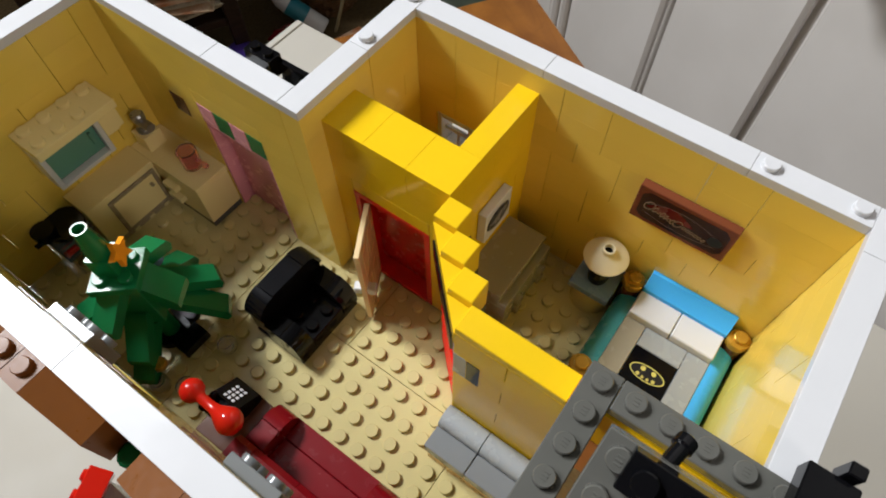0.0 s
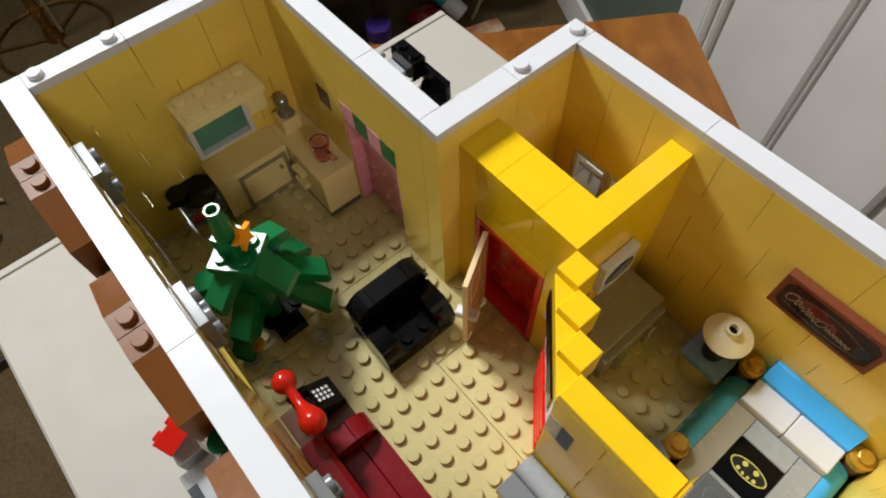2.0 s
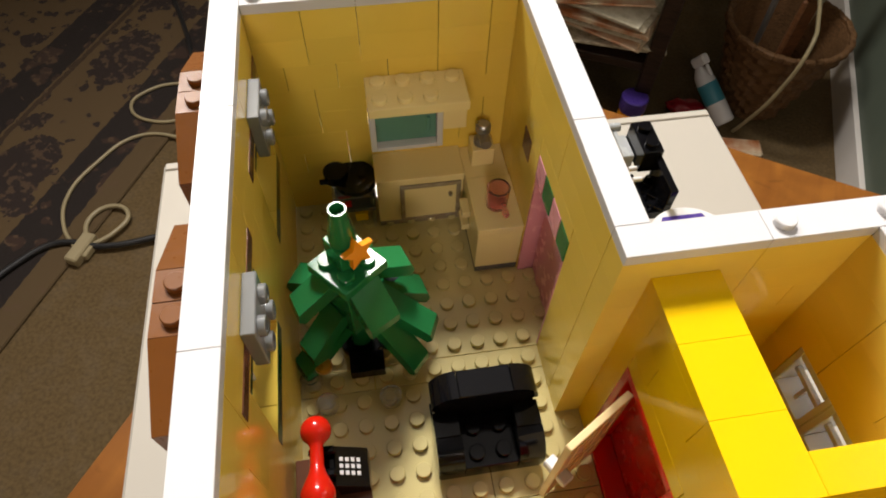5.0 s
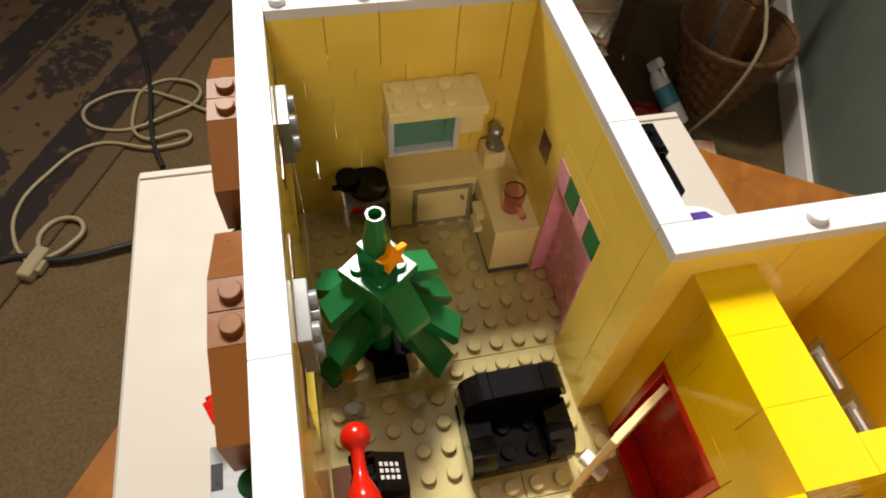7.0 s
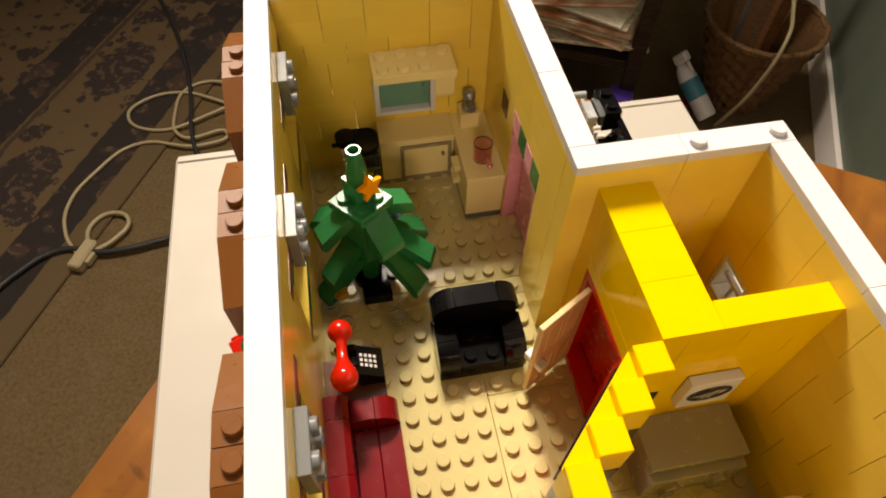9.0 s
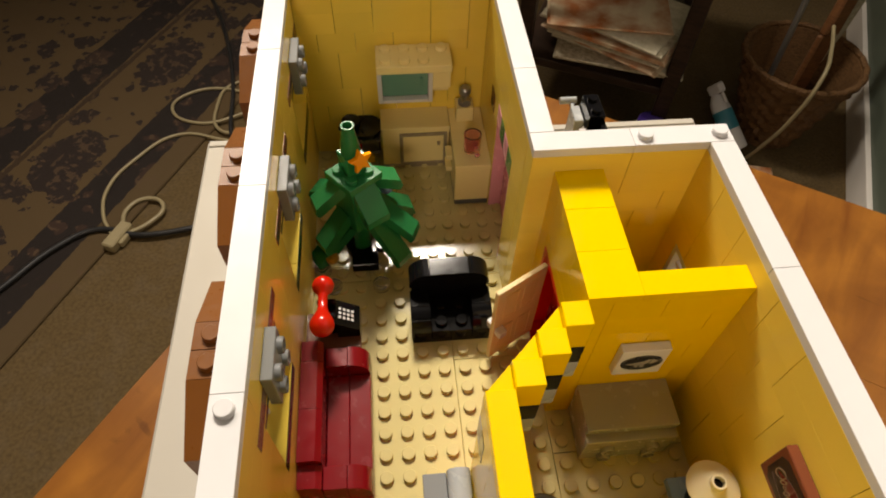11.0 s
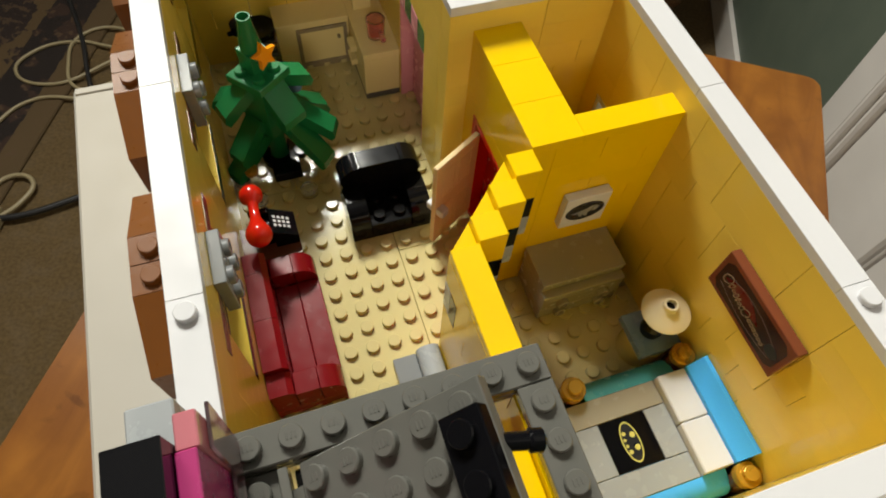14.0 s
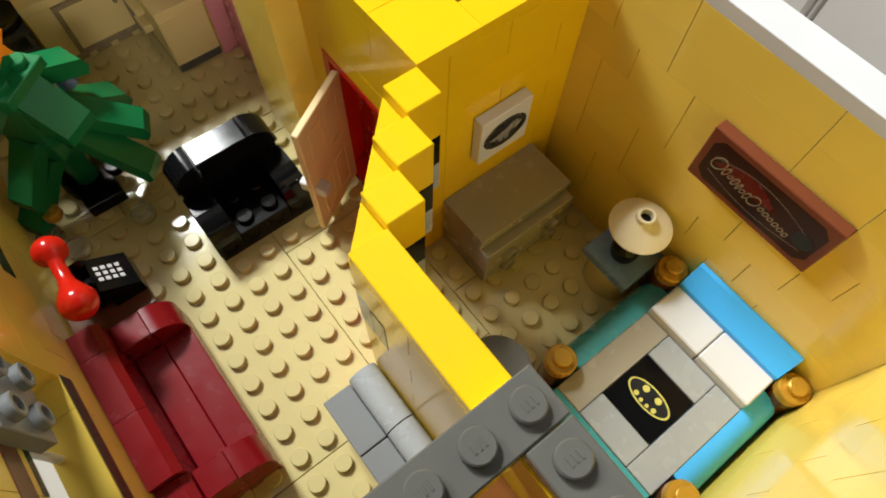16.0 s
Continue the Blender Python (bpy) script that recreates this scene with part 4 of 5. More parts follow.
for r0, r1, z in ((1.8, 1.25, 26.91), (0.9, 0.38, 26.91)):
    o = [(r0 * math.cos(math.pi / 3 * i), r0 * math.sin(math.pi / 3 * i)) for i in range(6)]
    bm = bmesh.new()
    va = [bm.verts.new((a * U, b * U, z * U)) for a, b in o]
    vb = [bm.verts.new((a * r1 / r0 * U, b * r1 / r0 * U, z * U)) for a, b in o]
    vc = [bm.verts.new((a * U, b * U, (z + 0.02) * U)) for a, b in o]
    vd = [bm.verts.new((a * r1 / r0 * U, b * r1 / r0 * U, (z + 0.02) * U)) for a, b in o]
    for i in range(6):
        j = (i + 1) % 6
        bm.faces.new((va[i], va[j], vb[j], vb[i]))
        bm.faces.new((vc[i], vd[i], vd[j], vc[j]))
        bm.faces.new((va[i], vc[i], vc[j], va[j]))
        bm.faces.new((vb[i], vb[j], vd[j], vd[i]))
    part("hexagon", bm, PURPLE, disc, "purple hexagon ring")

# ---- tray, table ----
TZ, FZ = -28, -126
CARD = mat("white_board", (0.42, 0.39, 0.34), 0.55, 0.012, scale=60, spec=0.2)
tray = thing("tray", "large off-white board with a thin rim under the toy house", "board", (0, 0, TZ))
part("base", box_bm(-27.4, -45, 0, 32.7, 40, 3.3, 0.3), CARD, tray)
part("rim", box_bm(-27.1, 38.9, 3.3, 32.4, 39.8, 3.5, 0.08), CARD, tray)


def grain(name, c1, c2, rough, stretch=(1, 12, 1), scale=6.0, bump=0.05, stain=0.0):
    """Wood with long streaks, broad uneven stains and a few dark scuffs."""
    m = bpy.data.materials.new(name)
    m.use_nodes = True
    nt = m.node_tree
    b = nt.nodes["Principled BSDF"]
    tex = nt.nodes.new("ShaderNodeTexCoord")
    mp = nt.nodes.new("ShaderNodeMapping")
    mp.inputs["Scale"].default_value = stretch
    nt.links.new(tex.outputs["Object"], mp.inputs["Vector"])
    n = nt.nodes.new("ShaderNodeTexNoise")
    n.inputs["Scale"].default_value, n.inputs["Detail"].default_value, n.inputs["Distortion"].default_value = scale, 6, 1.2
    nt.links.new(mp.outputs[0], n.inputs["Vector"])
    ramp = nt.nodes.new("ShaderNodeValToRGB")
    ramp.color_ramp.elements[0].position, ramp.color_ramp.elements[1].position = 0.3, 0.7
    ramp.color_ramp.elements[0].color, ramp.color_ramp.elements[1].color = (*c1, 1), (*c2, 1)
    nt.links.new(n.outputs["Fac"], ramp.inputs["Fac"])
    col = ramp.outputs["Color"]
    for s, lo, hi, stretch_to, dark in ((14.0, 0.42, 0.72, (1, 1.4, 1), 0.55), (24.0, 0.64, 0.72, (1, 2.2, 1), 0.18)):
        if not stain:
            break
        mp2 = nt.nodes.new("ShaderNodeMapping")
        mp2.inputs["Scale"].default_value = stretch_to
        nt.links.new(tex.outputs["Object"], mp2.inputs["Vector"])
        blot = nt.nodes.new("ShaderNodeTexNoise")
        blot.inputs["Scale"].default_value, blot.inputs["Detail"].default_value, blot.inputs["Distortion"].default_value = s, 5, 0.6
        nt.links.new(mp2.outputs[0], blot.inputs["Vector"])
        rng = nt.nodes.new("ShaderNodeMapRange")
        rng.inputs["From Min"].default_value, rng.inputs["From Max"].default_value = lo, hi
        rng.inputs["To Max"].default_value = stain
        nt.links.new(blot.outputs["Fac"], rng.inputs["Value"])
        mixer = nt.nodes.new("ShaderNodeMix")
        mixer.data_type = "RGBA"
        nt.links.new(rng.outputs[0], mixer.inputs["Factor"])
        nt.links.new(col, mixer.inputs["A"])
        mixer.inputs["B"].default_value = (c1[0] * dark, c1[1] * dark * 0.85, c1[2] * dark, 1)
        col = mixer.outputs["Result"]
    nt.links.new(col, b.inputs["Base Color"])
    b.inputs["Roughness"].default_value = rough
    b.inputs["Specular IOR Level"].default_value = 0.25
    bp = nt.nodes.new("ShaderNodeBump")
    bp.inputs["Strength"].default_value, bp.inputs["Distance"].default_value = 0.4, bump * 0.01
    nt.links.new(n.outputs["Fac"], bp.inputs["Height"])
    nt.links.new(bp.outputs[0], b.inputs["Normal"])
    return m


WOOD = grain("varnished_wood", (0.155, 0.050, 0.010), (0.29, 0.110, 0.019), 0.3, (6, 1.2, 1.5), 5, stain=0.4)
DARKWOOD = grain("dark_wood", (0.018, 0.010, 0.007), (0.045, 0.022, 0.014), 0.45, (2, 2, 10), 8)
table = thing("table", "varnished orange-brown wooden table under the toy house", "table", (0, 0, FZ), -33.2)
for i in range(4):
    y0 = -70 + 24 * i
    part("plank", box_bm(-32, y0 + 0.004, TZ - FZ - 3, 37.4, y0 + 23.996, TZ - FZ, 0.03), WOOD, table)
turn = [(math.pi / 2 * k / 6) for k in range(7)]
end = [(-32, 26.004), (37.4, 26.004)] + [(35.6 + 1.8 * math.cos(a), 48.196 + 1.8 * math.sin(a)) for a in turn] + [(-30.2 - 1.8 * math.sin(a), 48.196 + 1.8 * math.cos(a)) for a in turn]
part("plank", prism_bm(end, TZ - FZ - 3, TZ - FZ, axis="z"), WOOD, table)
for x in (-28, 33):
    for y in (-60, 45):
        part("leg", box_bm(x - 3, y - 3, 0, x + 3, y + 3, TZ - FZ - 3, 0.4), WOOD, table)

# ---- the room, turned against the house ----
ROOM = pose(0, 0, 0, 0, 0, -26.57)


def cloth(name, c1, c2, rough, scale, bump):
    """Woven or painted surface: two noise scales."""
    m = mat(name, c1, rough, 0.1, bump, scale=scale)
    nt = m.node_tree
    hsv = next(n for n in nt.nodes if n.type == "HUE_SAT")
    tex = next(n for n in nt.nodes if n.type == "TEX_COORD")
    n = nt.nodes.new("ShaderNodeTexNoise")
    n.inputs["Scale"].default_value, n.inputs["Detail"].default_value = scale * 3, 5
    nt.links.new(tex.outputs["Object"], n.inputs["Vector"])
    ramp = nt.nodes.new("ShaderNodeValToRGB")
    ramp.color_ramp.elements[0].position, ramp.color_ramp.elements[1].position = 0.35, 0.65
    ramp.color_ramp.elements[0].color, ramp.color_ramp.elements[1].color = (*c1, 1), (*c2, 1)
    nt.links.new(n.outputs["Fac"], ramp.inputs["Fac"])
    nt.links.new(ramp.outputs["Color"], hsv.inputs["Color"])
    return m


# beige darkened here: the far floor's dim light is in the colour
CARPET = cloth("dimmed_beige_carpet", (0.080, 0.049, 0.018), (0.116, 0.073, 0.028), 0.95, 40, 3.0)
SAGE = cloth("sage_green_paint", (0.098, 0.128, 0.096), (0.112, 0.142, 0.106), 0.6, 3, 0.3)
WPAINT = cloth("white_gloss_paint", (0.70, 0.66, 0.62), (0.74, 0.70, 0.66), 0.4, 3, 0.3)
# pale tones for unseen walls and ceiling, chosen for the light they bounce
CREAMWALL = cloth("cream_bounce_paint", (0.54, 0.47, 0.37), (0.58, 0.51, 0.41), 0.7, 3, 0.3)
PLASTER = cloth("ceiling_plaster", (0.62, 0.60, 0.56), (0.66, 0.64, 0.60), 0.8, 3, 0.5)


def room_box(name, x0, y0, z0, x1, y1, z1, m, label, kind="structure"):
    ob = part(name, box_bm(x0, y0, z0, x1, y1, z1, 0.1), m, None, label, kind)
    ob.matrix_world = ROOM
    return ob


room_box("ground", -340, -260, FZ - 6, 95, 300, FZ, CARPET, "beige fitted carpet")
room_box("ceiling", -340, -260, 216, 95, 300, 226, PLASTER, "unseen plain white ceiling")
room_box("wall_room_east", 82.7, 97, FZ, 95, 300, 216, SAGE, "sage green painted wall")
room_box("wall_room_east_south", 82.7, -260, FZ, 95, -40, 216, SAGE, "sage green painted wall")
room_box("wall_room_north", -340, 290, FZ, 82.6, 300, 216, CREAMWALL, "unseen plain cream wall, pale for bounced light")
room_box("wall_room_west", -350, -260, FZ, -340.1, 300, 216, CREAMWALL, "unseen plain cream wall, pale for bounced light")
room_box("wall_room_south", -340, -272, FZ, 82.6, -260.1, 216, CREAMWALL, "unseen plain cream wall, pale for bounced light")
room_box("baseboard", 80.9, 97.1, FZ, 82.65, 290, FZ + 12, WPAINT, "white skirting board")
door = thing("door_4", "white boarded room door in a white frame", "door", (0, 0, 0), -26.57, kind="structure")
part("frame", box_bm(81.0, 87.2, FZ, 95, 97, 150, 0.4), WPAINT, door, "white door casing")
part("frame_bead", box_bm(80.4, 85.2, FZ, 95, 87.0, 150, 0.6), WPAINT, door)
part("frame_bead", box_bm(81.6, 83.2, FZ, 95, 85.0, 150, 0.6), WPAINT, door)
part("frame", box_bm(81.0, -40, FZ, 95, -30, 150, 0.4), WPAINT, door, "white door casing")
part("frame", box_bm(81.0, -29.9, 140.1, 95, 83.1, 150, 0.4), WPAINT, door, "white door casing")
part("core", box_bm(85.5, -29.9, FZ + 1, 88, 83.0, 140, 0.2), WPAINT, door)
for y0, y1 in ((-29.8, -2), (-0.4, 27.2), (29.0, 53.6), (55.9, 83.0)):
    part("board", box_bm(83.2, y0, FZ + 1, 85.45, y1, 140, 0.7), WPAINT, door)
part("board", box_bm(83.6, 54.4, FZ + 1, 85.45, 55.1, 140, 0.3), WPAINT, door)
KNOB = mat("pale_ceramic", (0.62, 0.66, 0.60), 0.1, 0.03)
part("knob", lathe_bm([(1.4, -4.2), (1.0, -2.0), (2.6, -1.4), (3.2, 0.0), (2.6, 1.4), (1.2, 2.0)], 20, None, (78.4, 24.5, -18), "x"), KNOB, door, "pale ceramic knob")
room_box("wall_over_door", 82.7, -39.9, 150.1, 95, 96.9, 216, SAGE, "sage green painted wall")

# ---- rug and cables ----
def rug_material():
    """Woven border of dark and cream bands with flowers and tendrils."""
    m = bpy.data.materials.new("persian_rug")
    m.use_nodes = True
    nt = m.node_tree
    b = nt.nodes["Principled BSDF"]
    b.inputs["Roughness"].default_value = 0.95

    def node(kind, **values):
        n = nt.nodes.new(kind)
        for k, v in values.items():
            n.inputs[k.replace("_", " ")].default_value = v
        return n

    def math_node(op, a, c=None):
        n = nt.nodes.new("ShaderNodeMath")
        n.operation = op
        for k, v in enumerate((a, c)):
            if isinstance(v, float):
                n.inputs[k].default_value = v
            elif v is not None:
                nt.links.new(v, n.inputs[k])
        return n.outputs[0]

    def mix(fac, a, c):
        n = nt.nodes.new("ShaderNodeMix")
        n.data_type = "RGBA"
        nt.links.new(fac, n.inputs["Factor"])
        for key, v in (("A", a), ("B", c)):
            if isinstance(v, tuple):
                n.inputs[key].default_value = v
            else:
                nt.links.new(v, n.inputs[key])
        return n.outputs["Result"]

    def bands(rows, first):
        r = nt.nodes.new("ShaderNodeValToRGB")
        r.color_ramp.interpolation = "CONSTANT"
        r.color_ramp.elements[0].color = first
        r.color_ramp.elements[1].position, r.color_ramp.elements[1].color = rows[0]
        for pos, col in rows[1:]:
            e = r.color_ramp.elements.new(pos)
            e.color = col
        nt.links.new(across, r.inputs["Fac"])
        return r.outputs["Color"]

    tex = nt.nodes.new("ShaderNodeTexCoord")
    sep = nt.nodes.new("ShaderNodeSeparateXYZ")
    nt.links.new(tex.outputs["Object"], sep.inputs[0])
    wob = node("ShaderNodeTexNoise", Scale=60.0)
    nt.links.new(tex.outputs["Object"], wob.inputs["Vector"])
    across = math_node("DIVIDE", math_node("ADD", sep.outputs["X"], math_node("MULTIPLY", wob.outputs["Fac"], 0.012)), 0.96)
    # band colours kept dark, so the dim light on the rug is included
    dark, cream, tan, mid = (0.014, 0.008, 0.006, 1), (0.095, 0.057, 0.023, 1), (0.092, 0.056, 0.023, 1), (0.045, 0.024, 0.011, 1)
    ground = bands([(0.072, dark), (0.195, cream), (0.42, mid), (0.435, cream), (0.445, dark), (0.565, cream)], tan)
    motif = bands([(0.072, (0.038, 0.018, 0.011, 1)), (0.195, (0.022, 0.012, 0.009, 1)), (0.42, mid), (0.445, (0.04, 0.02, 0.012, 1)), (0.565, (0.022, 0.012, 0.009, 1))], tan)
    big = node("ShaderNodeTexVoronoi", Scale=8.5)
    rag = node("ShaderNodeTexNoise", Scale=26.0, Detail=3.0, Distortion=0.8)
    small = node("ShaderNodeTexVoronoi", Scale=21.0)
    curl = node("ShaderNodeTexNoise", Scale=30.0, Detail=2.0, Distortion=1.2)
    fine = node("ShaderNodeTexNoise", Scale=55.0, Detail=3.0)
    for n in (big, small, rag, curl, fine):
        nt.links.new(tex.outputs["Object"], n.inputs["Vector"])
    petal = math_node("ADD", big.outputs["Distance"], math_node("MULTIPLY", math_node("SUBTRACT", rag.outputs["Fac"], 0.5), 0.55))
    blob = math_node("LESS_THAN", petal, 0.34)
    leaf = math_node("ADD", small.outputs["Distance"], math_node("MULTIPLY", math_node("SUBTRACT", curl.outputs["Fac"], 0.5), 0.9))
    vein = math_node("LESS_THAN", leaf, 0.27)
    speck = math_node("GREATER_THAN", fine.outputs["Fac"], 0.57)
    cell = math_node("SUBTRACT", math_node("FRACT", math_node("DIVIDE", sep.outputs["Y"], 0.46)), 0.5)
    du = math_node("DIVIDE", math_node("SUBTRACT", across, 0.31), 0.085)
    dv = math_node("DIVIDE", cell, 0.27)
    ring = math_node("ADD", math_node("SQRT", math_node("ADD", math_node("MULTIPLY", du, du), math_node("MULTIPLY", dv, dv))), math_node("MULTIPLY", math_node("SUBTRACT", rag.outputs["Fac"], 0.5), 0.7))
    medal = math_node("LESS_THAN", ring, 1.0)
    pattern = math_node("MAXIMUM", math_node("MAXIMUM", blob, vein), medal)
    base = mix(pattern, ground, motif)
    fleck = math_node("MULTIPLY", math_node("MULTIPLY", speck, pattern), 0.7)
    col = mix(fleck, base, (0.095, 0.054, 0.028, 1))
    nt.links.new(col, b.inputs["Base Color"])
    bp = nt.nodes.new("ShaderNodeBump")
    bp.inputs["Distance"].default_value = 0.002
    pile = node("ShaderNodeTexNoise", Scale=500.0)
    nt.links.new(tex.outputs["Object"], pile.inputs["Vector"])
    nt.links.new(pile.outputs["Fac"], bp.inputs["Height"])
    nt.links.new(bp.outputs[0], b.inputs["Normal"])
    return m


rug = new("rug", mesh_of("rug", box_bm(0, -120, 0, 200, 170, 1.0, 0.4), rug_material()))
rug.matrix_world = Matrix.Translation(Vector((-95.3, 99.9, FZ)) * U) @ pose(0, 0, 0, 0, 0, 153.4) @ Matrix.Diagonal((1, -1, 1, 1))
tagged(rug, "dark brown and cream patterned persian rug on the carpet", "rug")


def cable(name, pts, r, m, label, z=FZ):
    cu = bpy.data.curves.new(name, "CURVE")
    cu.dimensions, cu.bevel_depth, cu.bevel_resolution, cu.use_fill_caps = "3D", r * U, 3, True
    sp = cu.splines.new("BEZIER")
    sp.bezier_points.add(len(pts) - 1)
    for p, c in zip(sp.bezier_points, pts):
        p.co = Vector((c[0], c[1], (c[2] if len(c) > 2 else z + r + 1.0))) * U
        p.handle_left_type = p.handle_right_type = "AUTO"
    cu.materials.append(m)
    return tagged(new(name, cu), label, "cable")


IVORY = mat("ivory_rubber", (0.31, 0.25, 0.14), 0.45, 0.05)
RUBBER = mat("black_rubber", (0.012, 0.012, 0.013), 0.45, 0.1)
cable("cable", [(-86, 250), (-80, 238), (-72, 216), (-64, 180), (-61, 148), (-58, 138)], 0.8, RUBBER, "black power cable lying across the rug edge")
cable("cable", [(-135, 70), (-118, 92), (-108, 104), (-98, 110), (-84, 107), (-66, 109), (-50, 112)], 0.9, RUBBER, "black power cable on the carpet")
cable("cable", [(-44, 161), (-56, 170), (-67, 175), (-79, 173), (-84, 166), (-75, 157), (-58, 161), (-47, 170), (-52, 178), (-64, 177), (-68, 166), (-65, 152), (-50, 151), (-58, 147), (-80, 151), (-92, 140), (-98, 128), (-97, 116), (-92, 107)], 0.58, IVORY, "coiled ivory extension cable on the carpet")
cable("cable", [(-90, 107), (-82, 112), (-79, 118), (-84, 122), (-90, 118), (-89, 108)], 0.7, IVORY, "small loop of ivory cable at the plug")
plug = thing("plug", "white plug block on the carpet", "plug", (-90.5, 107, FZ), 65)
part("body", box_bm(-5, -2, 0, 5, 2, 3.5, 0.5), IVORY, plug)
part("socket", box_bm(-2.5, -3.2, 0.5, 1.5, -1.9, 2.8, 0.3), IVORY, plug)

# ---- clutter by the far wall ----
NEWS = cloth("newsprint", (0.34, 0.28, 0.19), (0.56, 0.49, 0.36), 0.8, 30, 0.3)
NEWS2 = cloth("printed_paper", (0.45, 0.14, 0.04), (0.72, 0.60, 0.42), 0.7, 5, 0.3)
NEWS3 = cloth("cream_paper", (0.46, 0.40, 0.28), (0.66, 0.60, 0.46), 0.7, 12, 0.3)
rack = thing("magazine_table", "dark wooden side table with a low shelf", "side table", (0, 0, FZ), -26.57)
for x in (-38, 12):
    for y in (160, 215):
        part("leg", box_bm(x, y, 0, x + 5, y + 5, 80, 0.4), DARKWOOD, rack)
part("shelf", box_bm(-37, 161, 20, 16, 219, 23, 0.3), DARKWOOD, rack)
part("top", box_bm(-42, 156, 80, 21, 224, 84, 0.5), DARKWOOD, rack)
rs = random.Random(4)
for k in range(11):
    w, d = rs.uniform(36, 44), rs.uniform(26, 32)
    s = thing("newspaper", "folded old newspaper in a loose pile", "newspaper", (0, 0, FZ + 23 + k * 1.55), -26.57, group="pile of newspapers")
    bm = box_bm(-w / 2, -d / 2, 0.02, w / 2, d / 2, 0.78, 0.2)
    ob = part("paper", bm, (NEWS, NEWS3, NEWS2)[k * 2 % 3], s)
    part("cover", box_bm(-w / 2 + rs.uniform(0, 2), -d / 2 - rs.uniform(0, 1.2), 0.8, w / 2 - rs.uniform(0, 2), d / 2 - rs.uniform(0, 2), 1.5, 0.2), (NEWS3, NEWS2, NEWS)[k % 3], ob, "printed cover sheet")
    ob.matrix_local = Matrix.Translation(Vector((-8 + rs.uniform(-4.5, 4.5), 178 + rs.uniform(-4.5, 4.5), 0)) * U) @ pose(0, 0, 0, 0, 0, rs.uniform(-26, 26))
WICKER = grain("wicker", (0.075, 0.034, 0.013), (0.19, 0.095, 0.04), 0.6, (30, 30, 90), 3, 0.3)
basket = thing("basket", "brown woven wicker basket full of odds and ends", "basket", (129, 141, FZ))


def wicker_bm(r0, r1, h, rows, n, thick):
    """Strands over and under upright stakes, row by row, with a floor and an inner side."""
    bm = bmesh.new()
    rings = []
    for k in range(rows * 3 + 1):
        t = k / (rows * 3)
        ring = []
        for i in range(n):
            a = 2 * math.pi * i / n
            over = 1 if ((i // 2) + k // 3) % 2 else -1
            swell = (0.0, 0.55, 0.55)[k % 3] if k < rows * 3 else 0.5
            r = r0 + (r1 - r0) * t + swell * over + 0.25 * math.sin(5 * a + k)
            ring.append(bm.verts.new((r * math.cos(a) * U, r * math.sin(a) * U, h * (t + 0.006 * math.sin(3 * a + k)) * U)))
        rings.append(ring)
    for t in (1.0, 0.1):
        rings.append([bm.verts.new(((r0 + (r1 - r0) * t - thick) * math.cos(2 * math.pi * i / n) * U, (r0 + (r1 - r0) * t - thick) * math.sin(2 * math.pi * i / n) * U, h * t * U)) for i in range(n)])
    for a, b in zip(rings, rings[1:]):
        for i in range(n):
            bm.faces.new((a[i], a[(i + 1) % n], b[(i + 1) % n], b[i]))
    bm.faces.new(rings[0][::-1])
    bm.faces.new(rings[-1])
    return bm


part("weave", wicker_bm(10, 19, 31, 12, 56, 1.6), WICKER, basket)
rim = bmesh.new()
for i in range(40):
    a, b = 2 * math.pi * i / 40, 2 * math.pi * (i + 1) / 40
    w = 0.35 * (-1) ** i
    box_bm(-1.7, -0.9 + w * 0.3, -1.1, 1.7, 0.9 + w * 0.3, 1.1, 0.5, rim)
    bmesh.ops.transform(rim, matrix=Matrix.Translation(Vector((18.6 * math.cos(a), 18.6 * math.sin(a), 31.3)) * U) @ pose(0, 0, 0, 0, 0, math.degrees(a) + 90 + 18 * w), verts=rim.verts[-24:])
part("rim", rim, WICKER, basket, "braided rim")
BRUSHWOOD = grain("reddish_wood", (0.12, 0.045, 0.018), (0.22, 0.09, 0.035), 0.5, (2, 2, 10), 8)
DULL = mat("grey_metal", (0.22, 0.21, 0.20), 0.4, 0.06, metal=0.5)
paddle = thing("wooden_paddle", "flat reddish wooden handle standing in the basket", "handle", (131, 139, FZ + 4))
pd = part("blade", box_bm(-4, -1, 0, 4, 1, 34, 0.6), BRUSHWOOD, paddle)
part("grip", box_bm(-3.4, -1.5, 34.02, 3.4, 1.5, 66, 0.6), BRUSHWOOD, pd)
pd.matrix_local = pose(0, 0, 0, -6, 10, 20)
rod = thing("metal_rod", "thin grey metal rod standing in the basket", "rod", (123, 143, FZ + 4))
part("rod", lathe_bm([(0.5, 0), (0.9, 1), (0.9, 60), (0.5, 61)], 12), DULL, rod).matrix_local = pose(0, 0, 0, 4, -6, 0)
board = thing("paper_folder", "pale paper folder standing in the basket", "folder", (136, 145, FZ + 4))
part("sheet", box_bm(-7, -0.4, 0, 7, 0.4, 62, 0.2), NEWS, board).matrix_local = pose(0, 0, 0, 0, 8, 30)
TEAL = mat("teal_label", (0.02, 0.20, 0.27), 0.4, 0.05)
bottle = thing("spray_bottle", "white spray bottle with a teal label leaning beside the basket", "bottle", (114, 129, FZ))
bb = part("body", lathe_bm([(2.8, 0), (3.3, 0.6), (3.3, 15), (2.8, 18), (1.5, 20.5)], 20), WHITE, bottle)
part("sleeve", lathe_bm([(3.34, 7.5), (3.38, 7.6), (3.38, 14.5), (3.34, 14.6)], 20), TEAL, bb, "teal label")
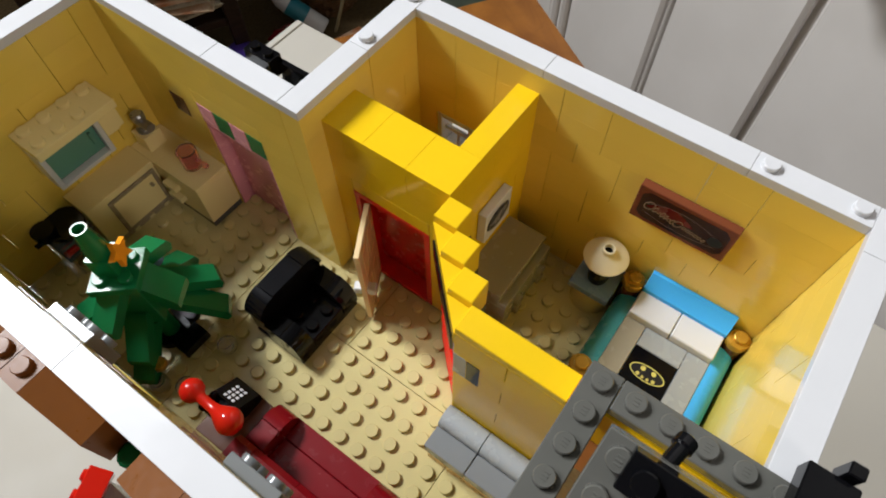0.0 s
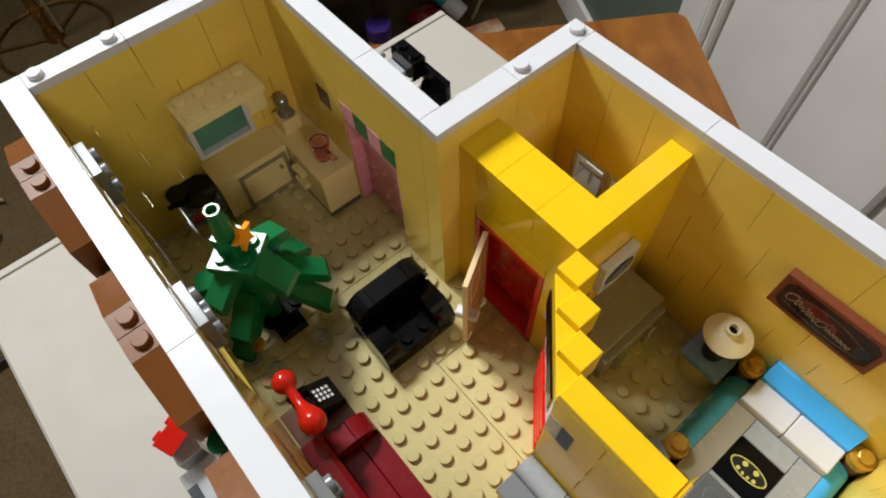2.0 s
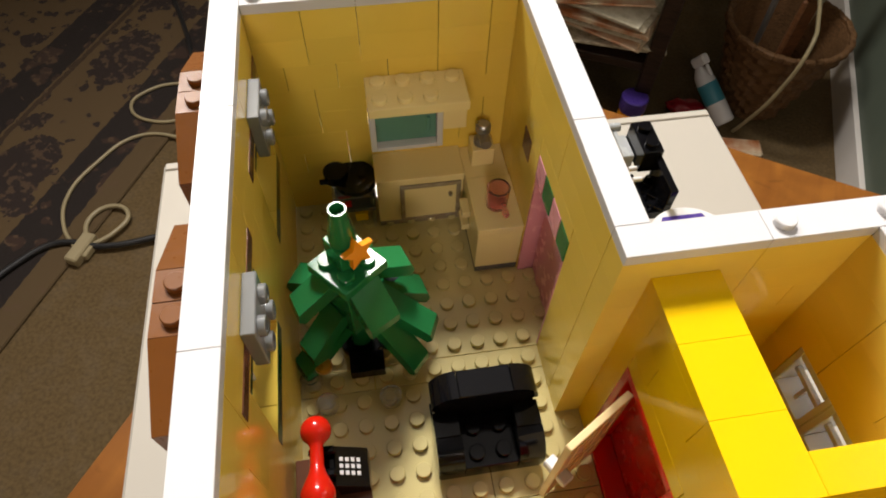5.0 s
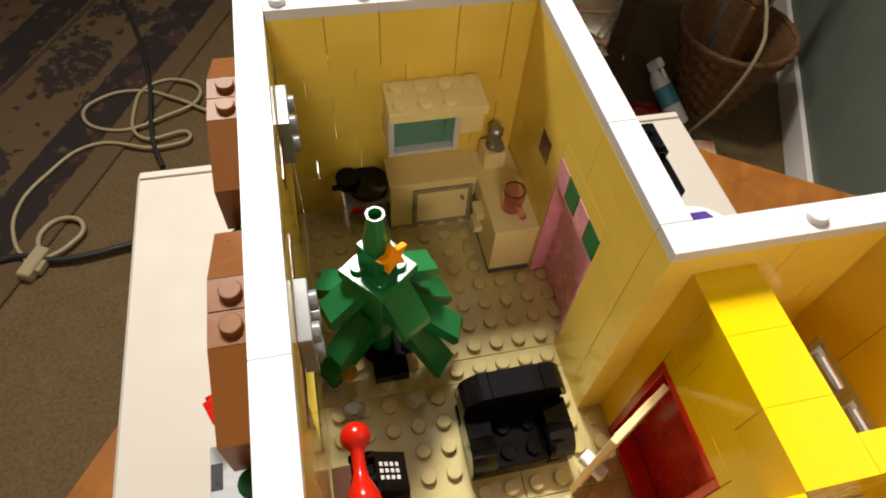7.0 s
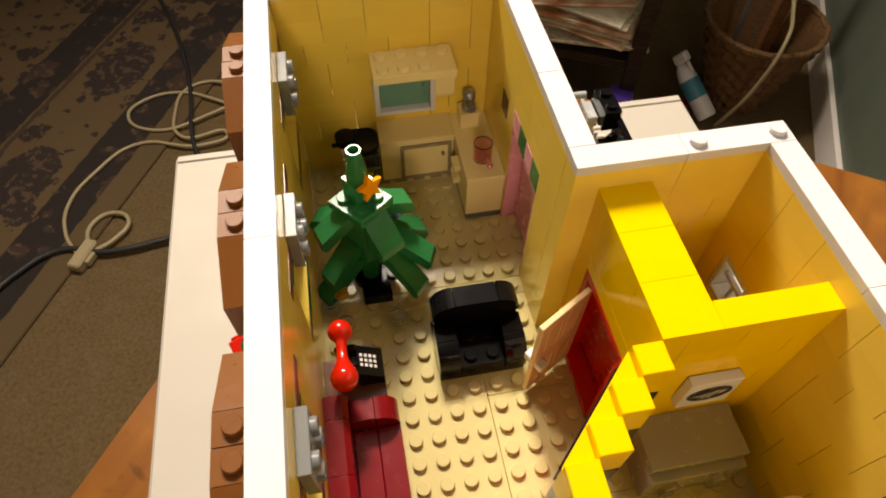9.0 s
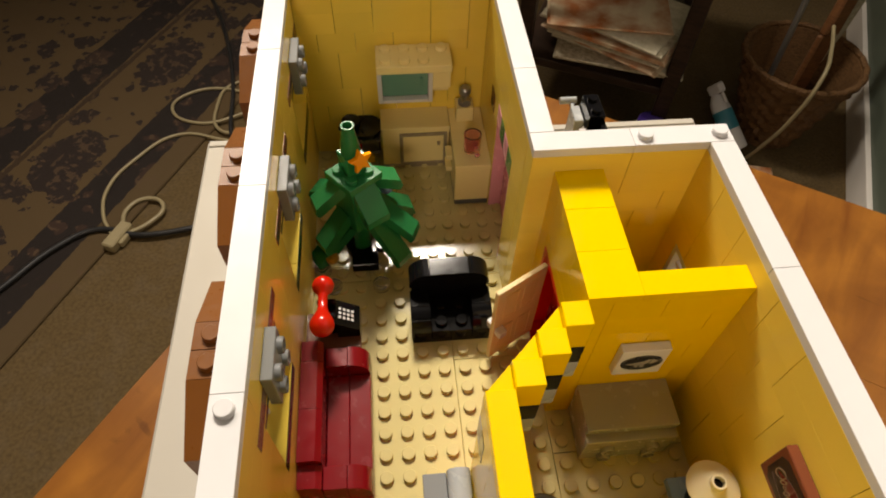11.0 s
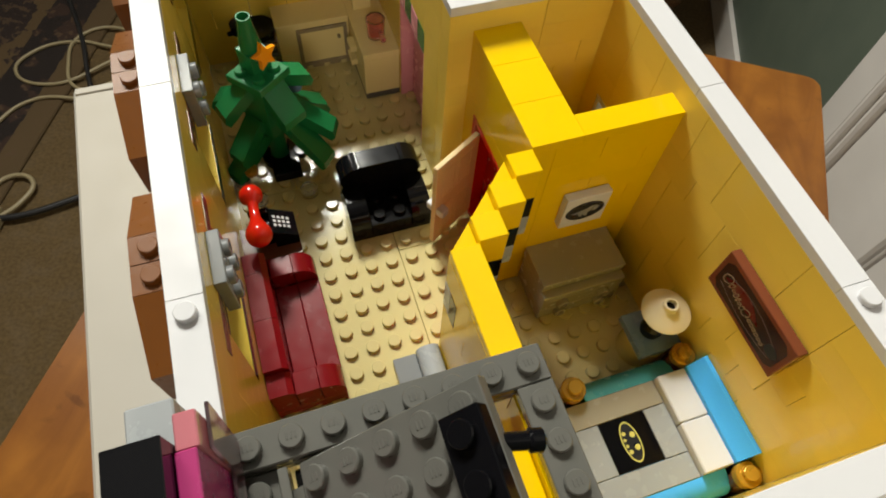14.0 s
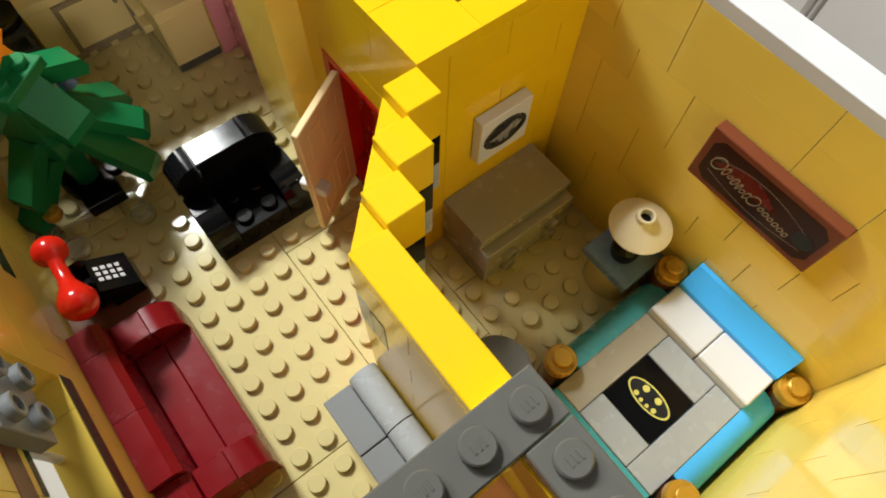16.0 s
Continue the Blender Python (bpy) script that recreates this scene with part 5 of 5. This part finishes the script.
part("nozzle", box_bm(-1.4, -4.6, 20.5, 1.4, 1.5, 24, 0.6), WHITE, bb)
part("trigger", box_bm(-0.6, -3.9, 16.5, 0.6, -2.9, 20.4, 0.3), WHITE, bb)
bb.matrix_local = Matrix.Translation(Vector((0, 0, 2.85)) * U) @ pose(0, 0, 0, -57, 0, 24)
jar = thing("jar", "orange jar with a purple lid on the carpet", "jar", (82, 135.5, FZ))
part("body", lathe_bm([(3.8, 0), (4.1, 0.5), (4.1, 7), (3.7, 7.6)], 22), ORANGE, jar)
part("lid", lathe_bm([(4.3, 7.6), (4.4, 7.9), (4.4, 12.4), (4.0, 12.8)], 22), PURPLE, jar, "purple lid")
wad = random.Random(9)
wrapper = bmesh.new()
bmesh.ops.create_icosphere(wrapper, subdivisions=3, radius=1.0)
for v in wrapper.verts:
    k = 1 + 0.22 * math.sin(5 * v.co.x + 3 * v.co.y) * math.cos(4 * v.co.z + 2 * v.co.x) + wad.uniform(-0.07, 0.07)
    v.co = Vector((6.2 * v.co.x * k, 3.8 * v.co.y * k, max(0.0, 2.6 + 2.9 * v.co.z * k))) * U
wrap = thing("wrapper", "crumpled dark red wrapper on the carpet", "wrapper", (103, 138, FZ), -20)
part("foil", wrapper, REDBROWN, wrap)
for x, y, a, m, l in ((98, 133.5, 10, NEWS2, "white and red paper packet on the carpet"), (115, 118.5, -15, NEWS2, "white and orange paper packet on the carpet")):
    s = thing("packet", l, "packet", (x, y, FZ), a)
    bm = box_bm(-7, -3.5, 0, 7, 3.5, 3.0, 0.8)
    part("body", bm, m, s)
cable("cord", [(131, 139, FZ + 44), (127, 130, FZ + 42), (120.5, 120, FZ + 40), (117.5, 119, FZ + 24), (116.5, 124, FZ + 7), (116.3, 126.3, FZ + 1.2)], 0.6, IVORY, "white cord hanging out of the basket")

BRASS = mat("aged_brass", (0.42, 0.25, 0.09), 0.25, 0.08, metal=1.0)
stand = thing("floor_lamp", "brass floor lamp with a round foot standing on the carpet", "floor lamp", (-3, 222, FZ))
hoop = bmesh.new()
rings = [[hoop.verts.new(((20.4 + 0.8 * math.cos(b)) * math.cos(a) * U, (20.4 + 0.8 * math.cos(b)) * math.sin(a) * U, (0.8 + 0.8 * math.sin(b)) * U)) for b in [math.pi * k / 4 for k in range(8)]] for a in [2 * math.pi * i / 48 for i in range(48)]]
for i in range(48):
    for k in range(8):
        hoop.faces.new((rings[i][k], rings[(i + 1) % 48][k], rings[(i + 1) % 48][(k + 1) % 8], rings[i][(k + 1) % 8]))
part("foot", hoop, BRASS, stand, "thin brass hoop")
for k in range(3):
    part("spoke", box_bm(1.5, -0.6, 0.4, 19.8, 0.6, 1.2, 0.2), BRASS, stand).matrix_local = pose(0, 0, 0, 0, 0, 40 + 120 * k)
part("hub", lathe_bm([(3.0, 0), (3.0, 1.6), (2.2, 5.5)], 24), BRASS, stand)
part("pole", lathe_bm([(1.9, 5.5), (1.9, 150), (1.4, 151)], 20), BRASS, stand)
part("cord", lathe_bm([(0.6, 2.6), (0.6, 148)], 10, None, (3.4, -1.5, 0)), IVORY, stand, "ivory cord along the pole")
